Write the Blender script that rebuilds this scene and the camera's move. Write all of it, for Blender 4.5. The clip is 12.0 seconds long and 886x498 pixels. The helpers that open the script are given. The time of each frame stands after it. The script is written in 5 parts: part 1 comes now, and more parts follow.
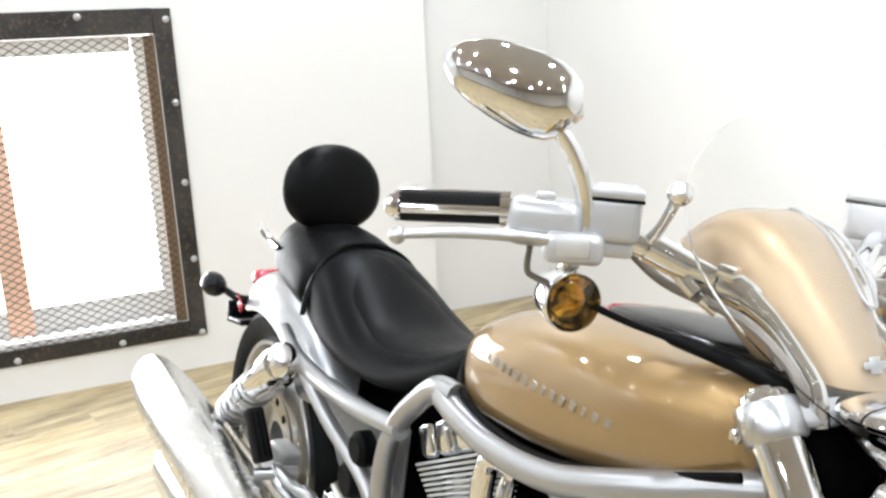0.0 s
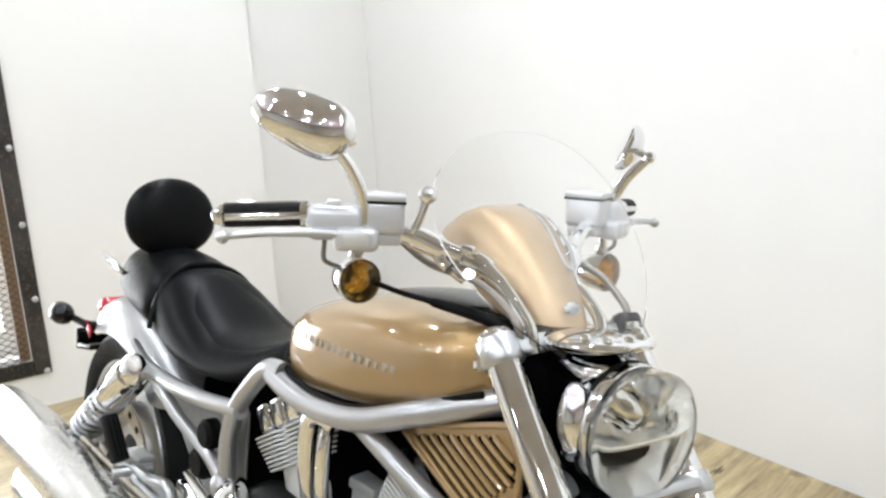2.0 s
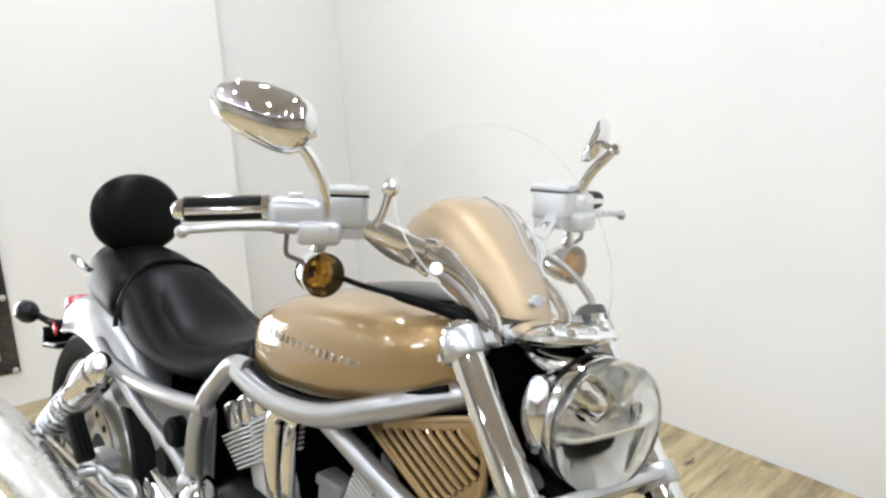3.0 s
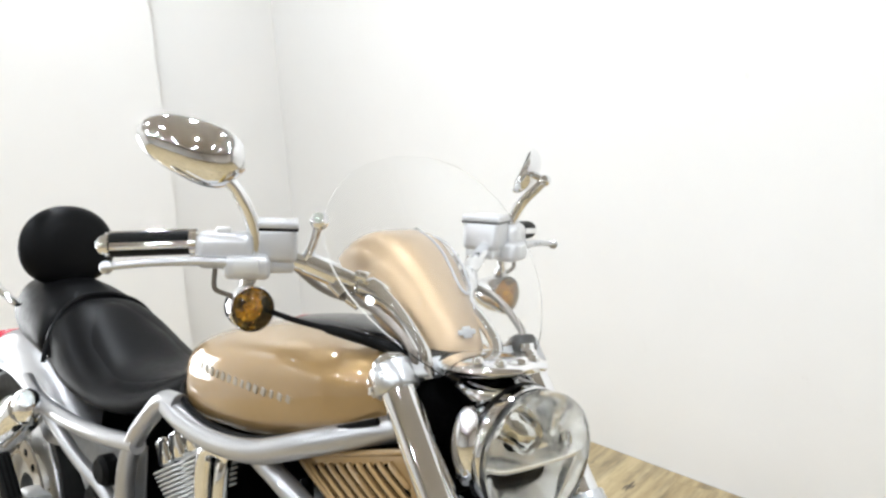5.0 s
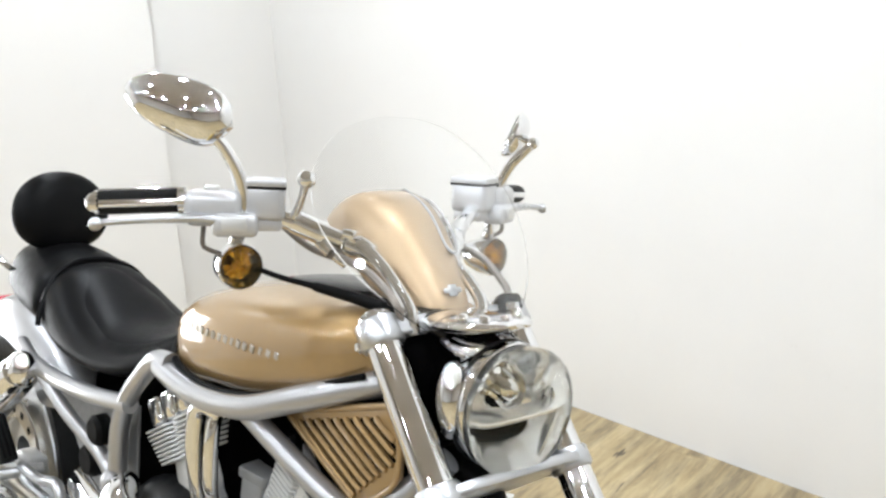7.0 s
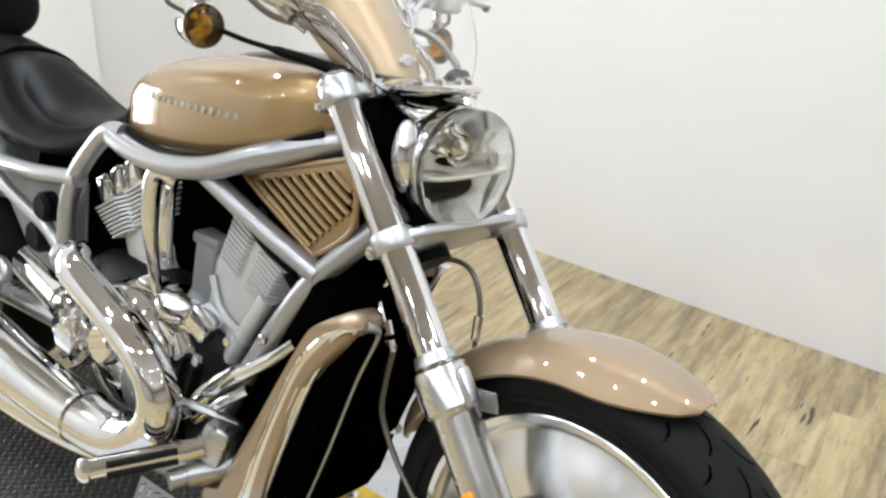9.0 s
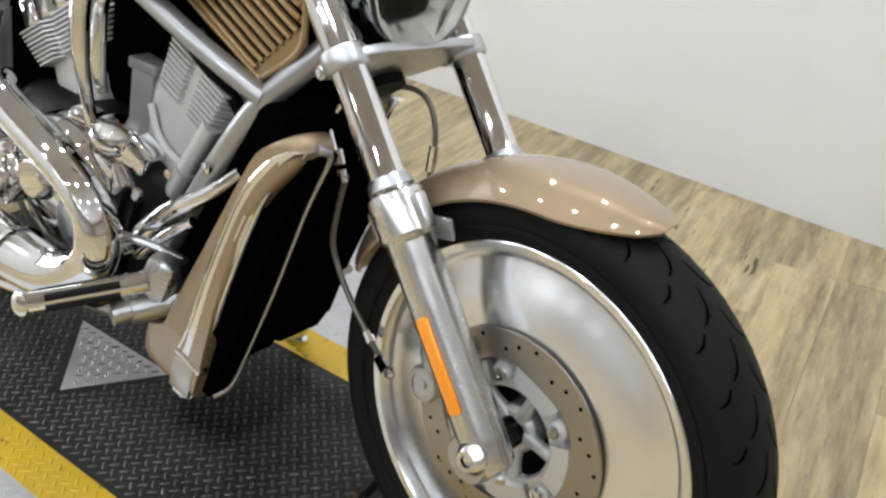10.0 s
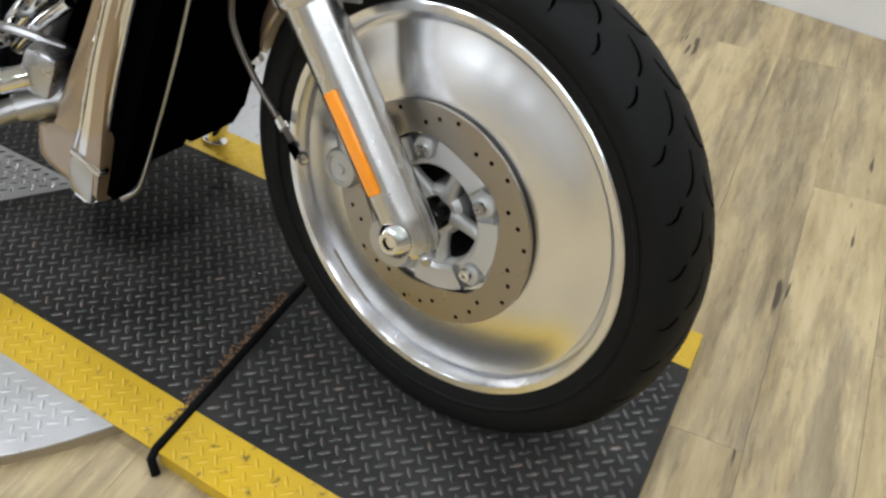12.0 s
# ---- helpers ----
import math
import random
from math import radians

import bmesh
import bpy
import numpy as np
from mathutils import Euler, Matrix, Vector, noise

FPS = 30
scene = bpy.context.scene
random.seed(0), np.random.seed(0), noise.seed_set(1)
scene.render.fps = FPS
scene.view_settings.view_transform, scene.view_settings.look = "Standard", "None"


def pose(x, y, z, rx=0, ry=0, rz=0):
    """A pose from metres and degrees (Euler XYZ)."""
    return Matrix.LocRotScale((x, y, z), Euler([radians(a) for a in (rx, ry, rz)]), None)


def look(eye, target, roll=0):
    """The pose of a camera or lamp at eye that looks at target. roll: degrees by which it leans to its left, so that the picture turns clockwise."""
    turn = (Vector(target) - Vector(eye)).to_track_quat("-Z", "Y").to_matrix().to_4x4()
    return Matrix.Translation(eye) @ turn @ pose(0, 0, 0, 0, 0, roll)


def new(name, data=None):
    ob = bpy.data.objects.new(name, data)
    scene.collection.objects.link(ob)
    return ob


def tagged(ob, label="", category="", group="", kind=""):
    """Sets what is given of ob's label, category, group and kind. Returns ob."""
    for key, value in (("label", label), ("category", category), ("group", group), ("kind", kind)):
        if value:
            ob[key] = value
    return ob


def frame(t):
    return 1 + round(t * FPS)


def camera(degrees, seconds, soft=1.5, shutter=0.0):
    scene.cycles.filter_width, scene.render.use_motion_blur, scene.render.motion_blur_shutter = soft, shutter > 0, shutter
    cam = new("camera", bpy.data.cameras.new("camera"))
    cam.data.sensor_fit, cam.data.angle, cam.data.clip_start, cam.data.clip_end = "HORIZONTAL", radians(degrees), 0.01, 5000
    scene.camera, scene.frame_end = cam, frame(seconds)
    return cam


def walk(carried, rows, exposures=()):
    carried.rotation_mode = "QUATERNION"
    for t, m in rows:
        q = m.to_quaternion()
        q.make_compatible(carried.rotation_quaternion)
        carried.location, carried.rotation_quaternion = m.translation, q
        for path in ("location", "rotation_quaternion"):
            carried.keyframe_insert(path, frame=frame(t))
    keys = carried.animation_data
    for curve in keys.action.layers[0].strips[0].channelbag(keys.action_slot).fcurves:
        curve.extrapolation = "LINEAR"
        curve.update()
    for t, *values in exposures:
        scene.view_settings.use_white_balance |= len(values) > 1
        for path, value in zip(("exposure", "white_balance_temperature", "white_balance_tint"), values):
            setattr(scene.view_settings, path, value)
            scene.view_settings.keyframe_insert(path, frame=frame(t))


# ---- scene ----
cam = camera(53.0, 12.0, soft=2.6)
# seconds, eye x, y, z, yaw, pitch, roll
ROWS = [
    (0.0, 0.128, -0.594, 1.292, 66.64, -14.21, -2.66),
    (0.5, 0.378, -0.559, 1.306, 69.49, -13.26, -2.40),
    (1.0, 0.424, -0.593, 1.311, 66.10, -11.79, -3.83),
    (1.5, 0.429, -0.671, 1.317, 59.98, -11.85, -4.84),
    (2.0, 0.434, -0.685, 1.312, 56.55, -12.65, -3.89),
    (2.5, 0.437, -0.673, 1.306, 55.59, -13.09, -4.09),
    (3.0, 0.438, -0.666, 1.305, 55.08, -13.01, -4.01),
    (5.0, 0.456, -0.650, 1.314, 51.47, -11.61, -3.84),
    (5.5, 0.458, -0.647, 1.314, 51.12, -11.71, -3.58),
    (6.0, 0.462, -0.641, 1.311, 50.84, -11.77, -3.67),
    (6.5, 0.464, -0.641, 1.306, 51.13, -12.46, -3.75),
    (8.5, 0.550, -0.747, 1.214, 48.94, -17.91, -1.55),
    (9.0, 0.537, -0.778, 1.185, 45.87, -21.82, 0.23),
    (9.5, 0.532, -0.780, 1.148, 43.95, -25.21, 2.02),
    (10.0, 0.517, -0.777, 1.107, 41.66, -29.82, 2.60),
    (10.5, 0.508, -0.773, 1.073, 39.89, -33.95, 2.29),
    (11.0, 0.512, -0.755, 1.038, 38.81, -37.82, 2.66),
    (11.5, 0.523, -0.739, 1.010, 37.39, -40.30, 2.95),
    (12.0, 0.519, -0.720, 1.013, 37.01, -41.22, 2.22),
]
EXPOSURES = [(0.0, -0.03), (1.5, -0.12), (3.0, -0.28), (5.0, -0.14), (6.5, -0.13), (8.5, -0.20), (9.5, -0.36), (10.5, -0.50), (12.0, -0.52)]


def seen_from(x, y, z, yaw, pitch, roll):
    a, b = radians(yaw), radians(pitch)
    ahead = Vector((-math.sin(a) * math.cos(b), math.cos(a) * math.cos(b), math.sin(b)))
    return look((x, y, z), Vector((x, y, z)) + ahead, roll)


walk(cam, [(t, seen_from(*row)) for t, *row in ROWS], EXPOSURES)

# ---- world and lights ----
FLOOR = -0.03          # the vinyl floor; the turntable's top is z = 0
world = bpy.data.worlds.new("sky")
scene.world = world
world.use_nodes = True
wn = world.node_tree.nodes
sky = wn.new("ShaderNodeTexSky")
sky.sky_type, sky.sun_disc = "NISHITA", False
sky.sun_elevation, sky.sun_rotation = radians(40), radians(200)
world.node_tree.links.new(sky.outputs[0], wn["Background"].inputs[0])
wn["Background"].inputs[1].default_value = 0.12


def area_lamp(name, m, sx, sy, watts, colour=(1, 1, 1)):
    data = bpy.data.lights.new(name, "AREA")
    data.shape, data.size, data.size_y, data.energy, data.color = "RECTANGLE", sx, sy, watts, colour
    ob = new(name, data)
    ob.matrix_world = m
    return ob

# ---- materials ----
def material(name, colour, rough=0.5, metal=0.0, coat=0.0, **extra):
    m = bpy.data.materials.new(name)
    m.use_nodes = True
    b = m.node_tree.nodes["Principled BSDF"]
    b.inputs["Base Color"].default_value = (*colour, 1)
    b.inputs["Roughness"].default_value = rough
    b.inputs["Metallic"].default_value = metal
    b.inputs["Coat Weight"].default_value = coat
    b.inputs["Coat Roughness"].default_value = 0.02
    for key, value in extra.items():
        b.inputs[key.replace("_", " ")].default_value = value
    return m


def nodes_of(m):
    return m.node_tree.nodes, m.node_tree.links, m.node_tree.nodes["Principled BSDF"]


def texture_coords(m, scale=(1, 1, 1), turn=(0, 0, 0)):
    n, l, _ = nodes_of(m)
    c, mp = n.new("ShaderNodeTexCoord"), n.new("ShaderNodeMapping")
    l.new(c.outputs["Object"], mp.inputs[0])
    mp.inputs["Scale"].default_value = scale
    mp.inputs["Rotation"].default_value = turn
    return mp.outputs[0]


def noise_node(m, vec, scale, detail=4.0, rough=0.5):
    n, l, _ = nodes_of(m)
    t = n.new("ShaderNodeTexNoise")
    t.inputs["Scale"].default_value, t.inputs["Detail"].default_value, t.inputs["Roughness"].default_value = scale, detail, rough
    if vec:
        l.new(vec, t.inputs["Vector"])
    return t.outputs["Fac"]


def ramp(m, fac, stops):
    n, l, _ = nodes_of(m)
    r = n.new("ShaderNodeValToRGB")
    while len(r.color_ramp.elements) < len(stops):
        r.color_ramp.elements.new(0.5)
    for e, (at, c) in zip(r.color_ramp.elements, stops):
        e.position, e.color = at, (*c, 1) if len(c) == 3 else c
    l.new(fac, r.inputs[0])
    return r.outputs[0]


def mixed(m, fac, a, b, blend="MIX"):
    n, l, _ = nodes_of(m)
    x = n.new("ShaderNodeMix")
    x.data_type, x.blend_type = "RGBA", blend
    for sock, value in ((x.inputs[0], fac), (x.inputs[6], a), (x.inputs[7], b)):
        if isinstance(value, (int, float)):
            sock.default_value = value
        elif isinstance(value, tuple):
            sock.default_value = (*value, 1)
        else:
            l.new(value, sock)
    return x.outputs[2]


def bumped(m, height, strength=0.3, distance=0.002):
    n, l, b = nodes_of(m)
    x = n.new("ShaderNodeBump")
    x.inputs["Strength"].default_value, x.inputs["Distance"].default_value = strength, distance
    l.new(height, x.inputs["Height"])
    l.new(x.outputs[0], b.inputs["Normal"])


def worn(m, vec_scale=1.0, spread=0.12, fine=60.0, coarse=5.0):
    """Roughness that wanders at two scales: smudges and fine scuffs."""
    n, l, b = nodes_of(m)
    vec = texture_coords(m, (vec_scale,) * 3)
    base = b.inputs["Roughness"].default_value
    total = mixed(m, 0.5, noise_node(m, vec, coarse), noise_node(m, vec, fine))
    lo, hi = max(0.01, base - spread / 2), min(1.0, base + spread)
    l.new(ramp(m, total, [(0.3, (lo,) * 3), (0.7, (hi,) * 3)]), b.inputs["Roughness"])
    return m


# ---- shapes ----
def smooth_line(pts, steps=6, closed=False):
    """A Catmull-Rom curve through points of any dimension."""
    p = [np.array(q, float) for q in pts]
    if len(p) < 3:
        return p
    out, n = [], len(p)
    for i in range(n if closed else n - 1):
        a = p[(i - 1) % n] if closed or i else 2 * p[0] - p[1]
        b, c = p[i], p[(i + 1) % n]
        d = p[(i + 2) % n] if closed or i + 2 < n else 2 * p[-1] - p[-2]
        for k in range(steps):
            u = k / steps
            out.append(0.5 * (2 * b + (c - a) * u + (2 * a - 5 * b + 4 * c - d) * u * u + (3 * b - a - 3 * c + d) * u**3))
    if not closed:
        out.append(p[-1])
    return out


def loft(bm, rings, caps=True, closed=False):
    """Skins rings of equal length."""
    vs = [[bm.verts.new(tuple(q)) for q in ring] for ring in rings]
    n = len(vs[0])
    pairs = list(zip(vs, vs[1:])) + ([(vs[-1], vs[0])] if closed else [])
    for a, b in pairs:
        for i in range(n):
            j = (i + 1) % n
            bm.faces.new((a[i], a[j], b[j], b[i]))
    if caps and not closed:
        bm.faces.new(vs[0][::-1])
        bm.faces.new(vs[-1])
    return vs


def tube(bm, pts, radius, seg=12, steps=6, flat=1.0, up=(0, 0, 1), closed=False, smooth=True):
    """A round (or flattened) bar along a curve; radius: a number or one for each point."""
    rs = radius if isinstance(radius, (list, tuple)) else [radius] * len(pts)
    line = [np.r_[np.array(p, float), r] for p, r in zip(pts, rs)]
    line = smooth_line(line, steps, closed) if smooth and len(line) > 2 else line
    rings, side = [], None
    for i, q in enumerate(line):
        a, b = line[(i - 1) % len(line) if closed else max(i - 1, 0)], line[(i + 1) % len(line) if closed else min(i + 1, len(line) - 1)]
        d = Vector(b[:3] - a[:3]).normalized()
        if side is None:
            ref = Vector(up) if abs(d.dot(Vector(up))) < 0.95 else Vector((1, 0, 0))
            side = d.cross(ref).normalized()
        side = (side - d * side.dot(d)).normalized()
        over = side.cross(d).normalized()
        rings.append([Vector(q[:3]) + side * (math.cos(t) * q[3]) + over * (math.sin(t) * q[3] * flat) for t in (2 * math.pi * k / seg for k in range(seg))])
    loft(bm, rings, True, closed)


def lathe(bm, profile, m=None, seg=48, closed=False, arc=(0.0, 360.0)):
    """Turns (radius, along) pairs round the local y axis; along runs to -y."""
    m = m or Matrix()
    full = abs(arc[1] - arc[0]) >= 359.9
    count = seg if full else seg + 1
    cols = []
    for k in range(count):
        t = radians(arc[0] + (arc[1] - arc[0]) * k / seg)
        cols.append([bm.verts.new(m @ Vector((r * math.cos(t), -a, r * math.sin(t)))) for r, a in profile])
    n = len(profile)
    for k in range(seg):
        a, b = cols[k], cols[(k + 1) % count]
        for i in range(n if closed else n - 1):
            j = (i + 1) % n
            quad = (a[i], a[j], b[j], b[i])
            if profile[i][0] < 1e-6 and profile[j][0] < 1e-6:
                continue
            bm.faces.new(quad)
    bmesh.ops.remove_doubles(bm, verts=bm.verts[:], dist=1e-6)


def box(bm, size, m=None, bevel=0.0, segments=2):
    out = bmesh.ops.create_cube(bm, size=1.0, matrix=(m or Matrix()) @ Matrix.Diagonal((*size, 1)))
    if bevel:
        edges = {e for v in out["verts"] for e in v.link_edges}
        bmesh.ops.bevel(bm, geom=list(edges), offset=bevel, segments=segments, profile=0.5, affect="EDGES")


def ball(bm, centre, radii, seg=20, rings=12, m=None):
    mm = (m or Matrix()) @ Matrix.Translation(centre) @ Matrix.Diagonal((*((radii,) * 3 if isinstance(radii, (int, float)) else radii), 1))
    bmesh.ops.create_uvsphere(bm, u_segments=seg, v_segments=rings, radius=1.0, matrix=mm)


def rod(bm, a, b, r, r2=None, seg=16):
    tube(bm, [a, b], [r, r if r2 is None else r2], seg, smooth=False)


def slab(bm, outline, y0, y1, bevel=0.0):
    """An outline of (x, z) made into a plate from y0 to y1."""
    a = [bm.verts.new((x, y0, z)) for x, z in outline]
    b = [bm.verts.new((x, y1, z)) for x, z in outline]
    faces = [bm.faces.new(a), bm.faces.new(b[::-1])]
    n = len(a)
    for i in range(n):
        faces.append(bm.faces.new((a[i], b[i], b[(i + 1) % n], a[(i + 1) % n])))
    if bevel:
        edges = {e for f in faces[:2] for e in f.edges}
        bmesh.ops.bevel(bm, geom=list(edges), offset=bevel, segments=2, profile=0.5, affect="EDGES")


def part(name, bm, mat, parent=None, label="", at=None, angle=40):
    """Links a bmesh as one mesh object under a thing or a part."""
    if at is not None:
        bmesh.ops.transform(bm, matrix=at, verts=bm.verts[:])
    bmesh.ops.recalc_face_normals(bm, faces=bm.faces[:])
    me = bpy.data.meshes.new(name)
    bm.to_mesh(me)
    bm.free()
    for p in me.polygons:
        p.use_smooth = True
    me.set_sharp_from_angle(angle=radians(angle))
    me.materials.append(mat)
    ob = new(name, me)
    if parent:
        ob.parent = parent
    if label:
        ob["label"] = label
    return ob


def thing(name, label, category, group="", kind="", m=None):
    ob = new(name)
    ob.empty_display_size = 0.05
    if m:
        ob.matrix_world = m
    return tagged(ob, label, category, group, kind)

# ---- the surfaces ----
CHROME = worn(material("chrome", (0.80, 0.805, 0.815), 0.03, 1.0), 1, 0.03)
ALLOY = worn(material("brushed alloy", (0.545, 0.555, 0.57), 0.3, 1.0), 1, 0.15)
CAST = worn(material("cast alloy", (0.56, 0.56, 0.55), 0.38, 0.55), 1, 0.2)
SILVER = worn(material("silver frame paint", (0.37, 0.37, 0.375), 0.33, 0.75, 0.7), 1, 0.04)
SWITCH = worn(material("silver switchgear paint", (0.5, 0.5, 0.505), 0.34, 0.45, 0.4), 1, 0.08)
GOLD = worn(material("champagne gold paint", (0.30, 0.19, 0.077), 0.5, 0.6, 1.0, Coat_IOR=1.75), 1, 0.06)
PEARL = worn(material("pearl champagne paint", (0.32, 0.227, 0.137), 0.46, 0.65, 1.0, Coat_IOR=1.8), 1, 0.05)
BLACK = worn(material("black plastic", (0.003, 0.003, 0.003), 0.5, Specular_IOR_Level=0.06), 1, 0.15)
GLOSS = worn(material("gloss black", (0.003, 0.003, 0.003), 0.15, Specular_IOR_Level=0.3), 1, 0.1)
LEATHER = worn(material("black vinyl", (0.0035, 0.0035, 0.0038), 0.36, Specular_IOR_Level=0.075), 1, 0.12)
RUBBER = worn(material("tyre rubber", (0.007, 0.007, 0.0068), 0.55, Specular_IOR_Level=0.11), 1, 0.12)
STEEL = worn(material("rotor steel", (0.40, 0.365, 0.315), 0.30, 1.0), 1, 0.14)
POLISHED = worn(material("polished alloy", (0.68, 0.675, 0.66), 0.22, 1.0), 1, 0.10)
AMBER = material("amber lens", (0.84, 0.59, 0.18), 0.04, 0.0, 0.5, Transmission_Weight=1.0, IOR=1.3)
ORANGE = material("orange reflector", (0.95, 0.31, 0.01), 0.25, 0.0, 0.6)
RED = material("red lens", (0.45, 0.01, 0.03), 0.15, 0.0, 0.5)
GLASS = material("clear lens", (0.93, 0.93, 0.90), 0.02, 0.0, Transmission_Weight=1.0, IOR=1.2)
MIRROR = material("mirror glass", (0.85, 0.86, 0.86), 0.02, 1.0)
HOSE = worn(material("braided hose", (0.17, 0.15, 0.13), 0.4, 0.6), 1, 0.2)
WALL = material("wall paint", (0.75, 0.735, 0.71), 0.55)
BEIGE = material("pale beige wall paint", (0.63, 0.585, 0.535), 0.6)
CEIL = material("ceiling paint", (0.45, 0.425, 0.40), 0.8)
VINYL = material("vinyl planks", (0.35, 0.27, 0.16), 0.42)


def plank_pattern(m):
    """Pale wood print: streaks along y, grey wash patches, small dark knots, each plank shifted."""
    n, l, b = nodes_of(m)
    info = n.new("ShaderNodeObjectInfo")
    c, mp = n.new("ShaderNodeTexCoord"), n.new("ShaderNodeMapping")
    l.new(c.outputs["Object"], mp.inputs[0])
    comb = n.new("ShaderNodeCombineXYZ")
    mul = n.new("ShaderNodeMath")
    mul.operation, mul.inputs[1].default_value = "MULTIPLY", 37.0
    l.new(info.outputs["Random"], mul.inputs[0])
    for k in (0, 1, 2):
        l.new(mul.outputs[0], comb.inputs[k])
    l.new(comb.outputs[0], mp.inputs["Location"])
    mp.inputs["Scale"].default_value = (1.0, 0.13, 1.0)
    grain = noise_node(m, mp.outputs[0], 22, 8, 0.65)
    mp2 = n.new("ShaderNodeMapping")
    l.new(mp.outputs[0], mp2.inputs[0])
    mp2.inputs["Scale"].default_value = (1.2, 1.0, 1.0)
    wash = noise_node(m, mp2.outputs[0], 10, 6, 0.62)
    knots = noise_node(m, mp2.outputs[0], 38, 2, 0.5)
    flake = noise_node(m, mp2.outputs[0], 40, 10, 0.75)
    hair = noise_node(m, mp.outputs[0], 120, 3, 0.6)
    tan = ramp(m, grain, [(0.30, (0.255, 0.186, 0.094)), (0.44, (0.37, 0.285, 0.153)), (0.54, (0.44, 0.348, 0.193)), (0.68, (0.50, 0.402, 0.236))])
    grey = ramp(m, grain, [(0.36, (0.175, 0.135, 0.076)), (0.52, (0.272, 0.216, 0.13)), (0.66, (0.35, 0.285, 0.175))])
    patch = mixed(m, 0.36, wash, flake)
    col = mixed(m, ramp(m, patch, [(0.485, (0, 0, 0)), (0.50, (0.4,) * 3), (0.56, (0.6,) * 3), (0.575, (1, 1, 1))]), tan, grey)
    col = mixed(m, ramp(m, hair, [(0.60, (0, 0, 0)), (0.70, (0.38,) * 3)]), col, (0.13, 0.095, 0.055))
    col = mixed(m, ramp(m, knots, [(0.70, (0, 0, 0)), (0.73, (1, 1, 1))]), col, (0.06, 0.042, 0.025))
    tone = ramp(m, info.outputs["Random"], [(0.0, (0.88, 0.87, 0.86)), (1.0, (1.06, 1.05, 1.03))])
    col = mixed(m, 1.0, col, tone, "MULTIPLY")
    l.new(col, b.inputs["Base Color"])
    l.new(ramp(m, wash, [(0.3, (0.34,) * 3), (0.7, (0.5,) * 3)]), b.inputs["Roughness"])
    bumped(m, grain, 0.25, 0.0008)


plank_pattern(VINYL)
SUBFLOOR = worn(material("grey screed under the planks", (0.36, 0.36, 0.36), 0.6), 1, 0.2)
PLATE = worn(material("bare diamond plate", (0.55, 0.55, 0.55), 0.35, 0.35), 1, 0.2)
TRIM = worn(material("bright trim", (0.84, 0.84, 0.845), 0.13, 1.0), 1, 0.06)
PLATE_BLACK = worn(material("black painted diamond plate", (0.014, 0.014, 0.014), 0.45, Specular_IOR_Level=0.16), 1, 0.25)
PLATE_YELLOW = worn(material("yellow painted plate", (0.55, 0.36, 0.012), 0.45), 1, 0.15)
# lighter than the black plate, for scuffs and for the glints on the bars
PLATE_TREAD = worn(material("scuffed black tread", (0.03, 0.03, 0.03), 0.28, Specular_IOR_Level=0.75), 1, 0.25)
IRON = worn(material("dark iron", (0.035, 0.032, 0.03), 0.5, 0.4), 1, 0.2)
RUST = worn(material("rust flakes", (0.16, 0.085, 0.04), 0.8), 1, 0.1)

# lightless black: the shade in grooves, holes and gaps put into the colour
SHADE_BLACK = material("shade black", (0.001, 0.001, 0.001), 0.9, Specular_IOR_Level=0.0)
ENGINE = worn(material("dark engine casting", (0.006, 0.006, 0.006), 0.4, 0.1, Specular_IOR_Level=0.15), 1, 0.2)
DARKCAST = worn(material("dull grey casting", (0.22, 0.22, 0.218), 0.42, 0.5), 1, 0.2)
SCREEN = material("clear acrylic", (0.98, 0.985, 0.985), 0.01, 0.0, Transmission_Weight=1.0, IOR=1.35)
BOWL = material("headlight reflector", (0.95, 0.945, 0.93), 0.22, 0.92)
SPUN = worn(material("spun aluminium", (0.86, 0.87, 0.89), 0.24, 1.0, Anisotropic=0.78, Anisotropic_Rotation=0.25), 1, 0.02, 9.0, 3.0)
tn = SPUN.node_tree.nodes.new("ShaderNodeTangent")
tn.direction_type, tn.axis = "RADIAL", "Y"
SPUN.node_tree.links.new(tn.outputs[0], SPUN.node_tree.nodes["Principled BSDF"].inputs["Tangent"])
VINYL_RIM = material("vinyl edge", (0.3, 0.24, 0.15), 0.5)
WOOD = worn(material("old brown wood", (0.16, 0.1, 0.055), 0.7), 1, 0.1)
BRICK = worn(material("orange brown post paint", (0.9, 0.6, 0.45), 0.8), 1, 0.1)
DAYLIGHT = material("daylight", (0.0, 0.0, 0.0), 1.0, Emission_Color=(1, 1, 1, 1), Emission_Strength=3.2)


def dirty(m, clean, dusty, stain, amount=0.62, scale=3.0):
    """Paint with dusty patches at one scale and small stains at another."""
    n, l, b = nodes_of(m)
    vec = texture_coords(m)
    patches = ramp(m, noise_node(m, vec, scale, 6, 0.65), [(0.38, (0, 0, 0)), (0.66, (1, 1, 1))])
    specks = ramp(m, noise_node(m, vec, scale * 16, 5, 0.7), [(amount, (0, 0, 0)), (amount + 0.06, (1, 1, 1))])
    l.new(mixed(m, specks, mixed(m, patches, clean, dusty), stain), b.inputs["Base Color"])


dirty(PLATE_BLACK, (0.016, 0.0157, 0.0152), (0.040, 0.038, 0.036), (0.055, 0.036, 0.024))
dirty(PLATE_TREAD, (0.022, 0.022, 0.022), (0.06, 0.058, 0.056), (0.15, 0.10, 0.08), 0.58)


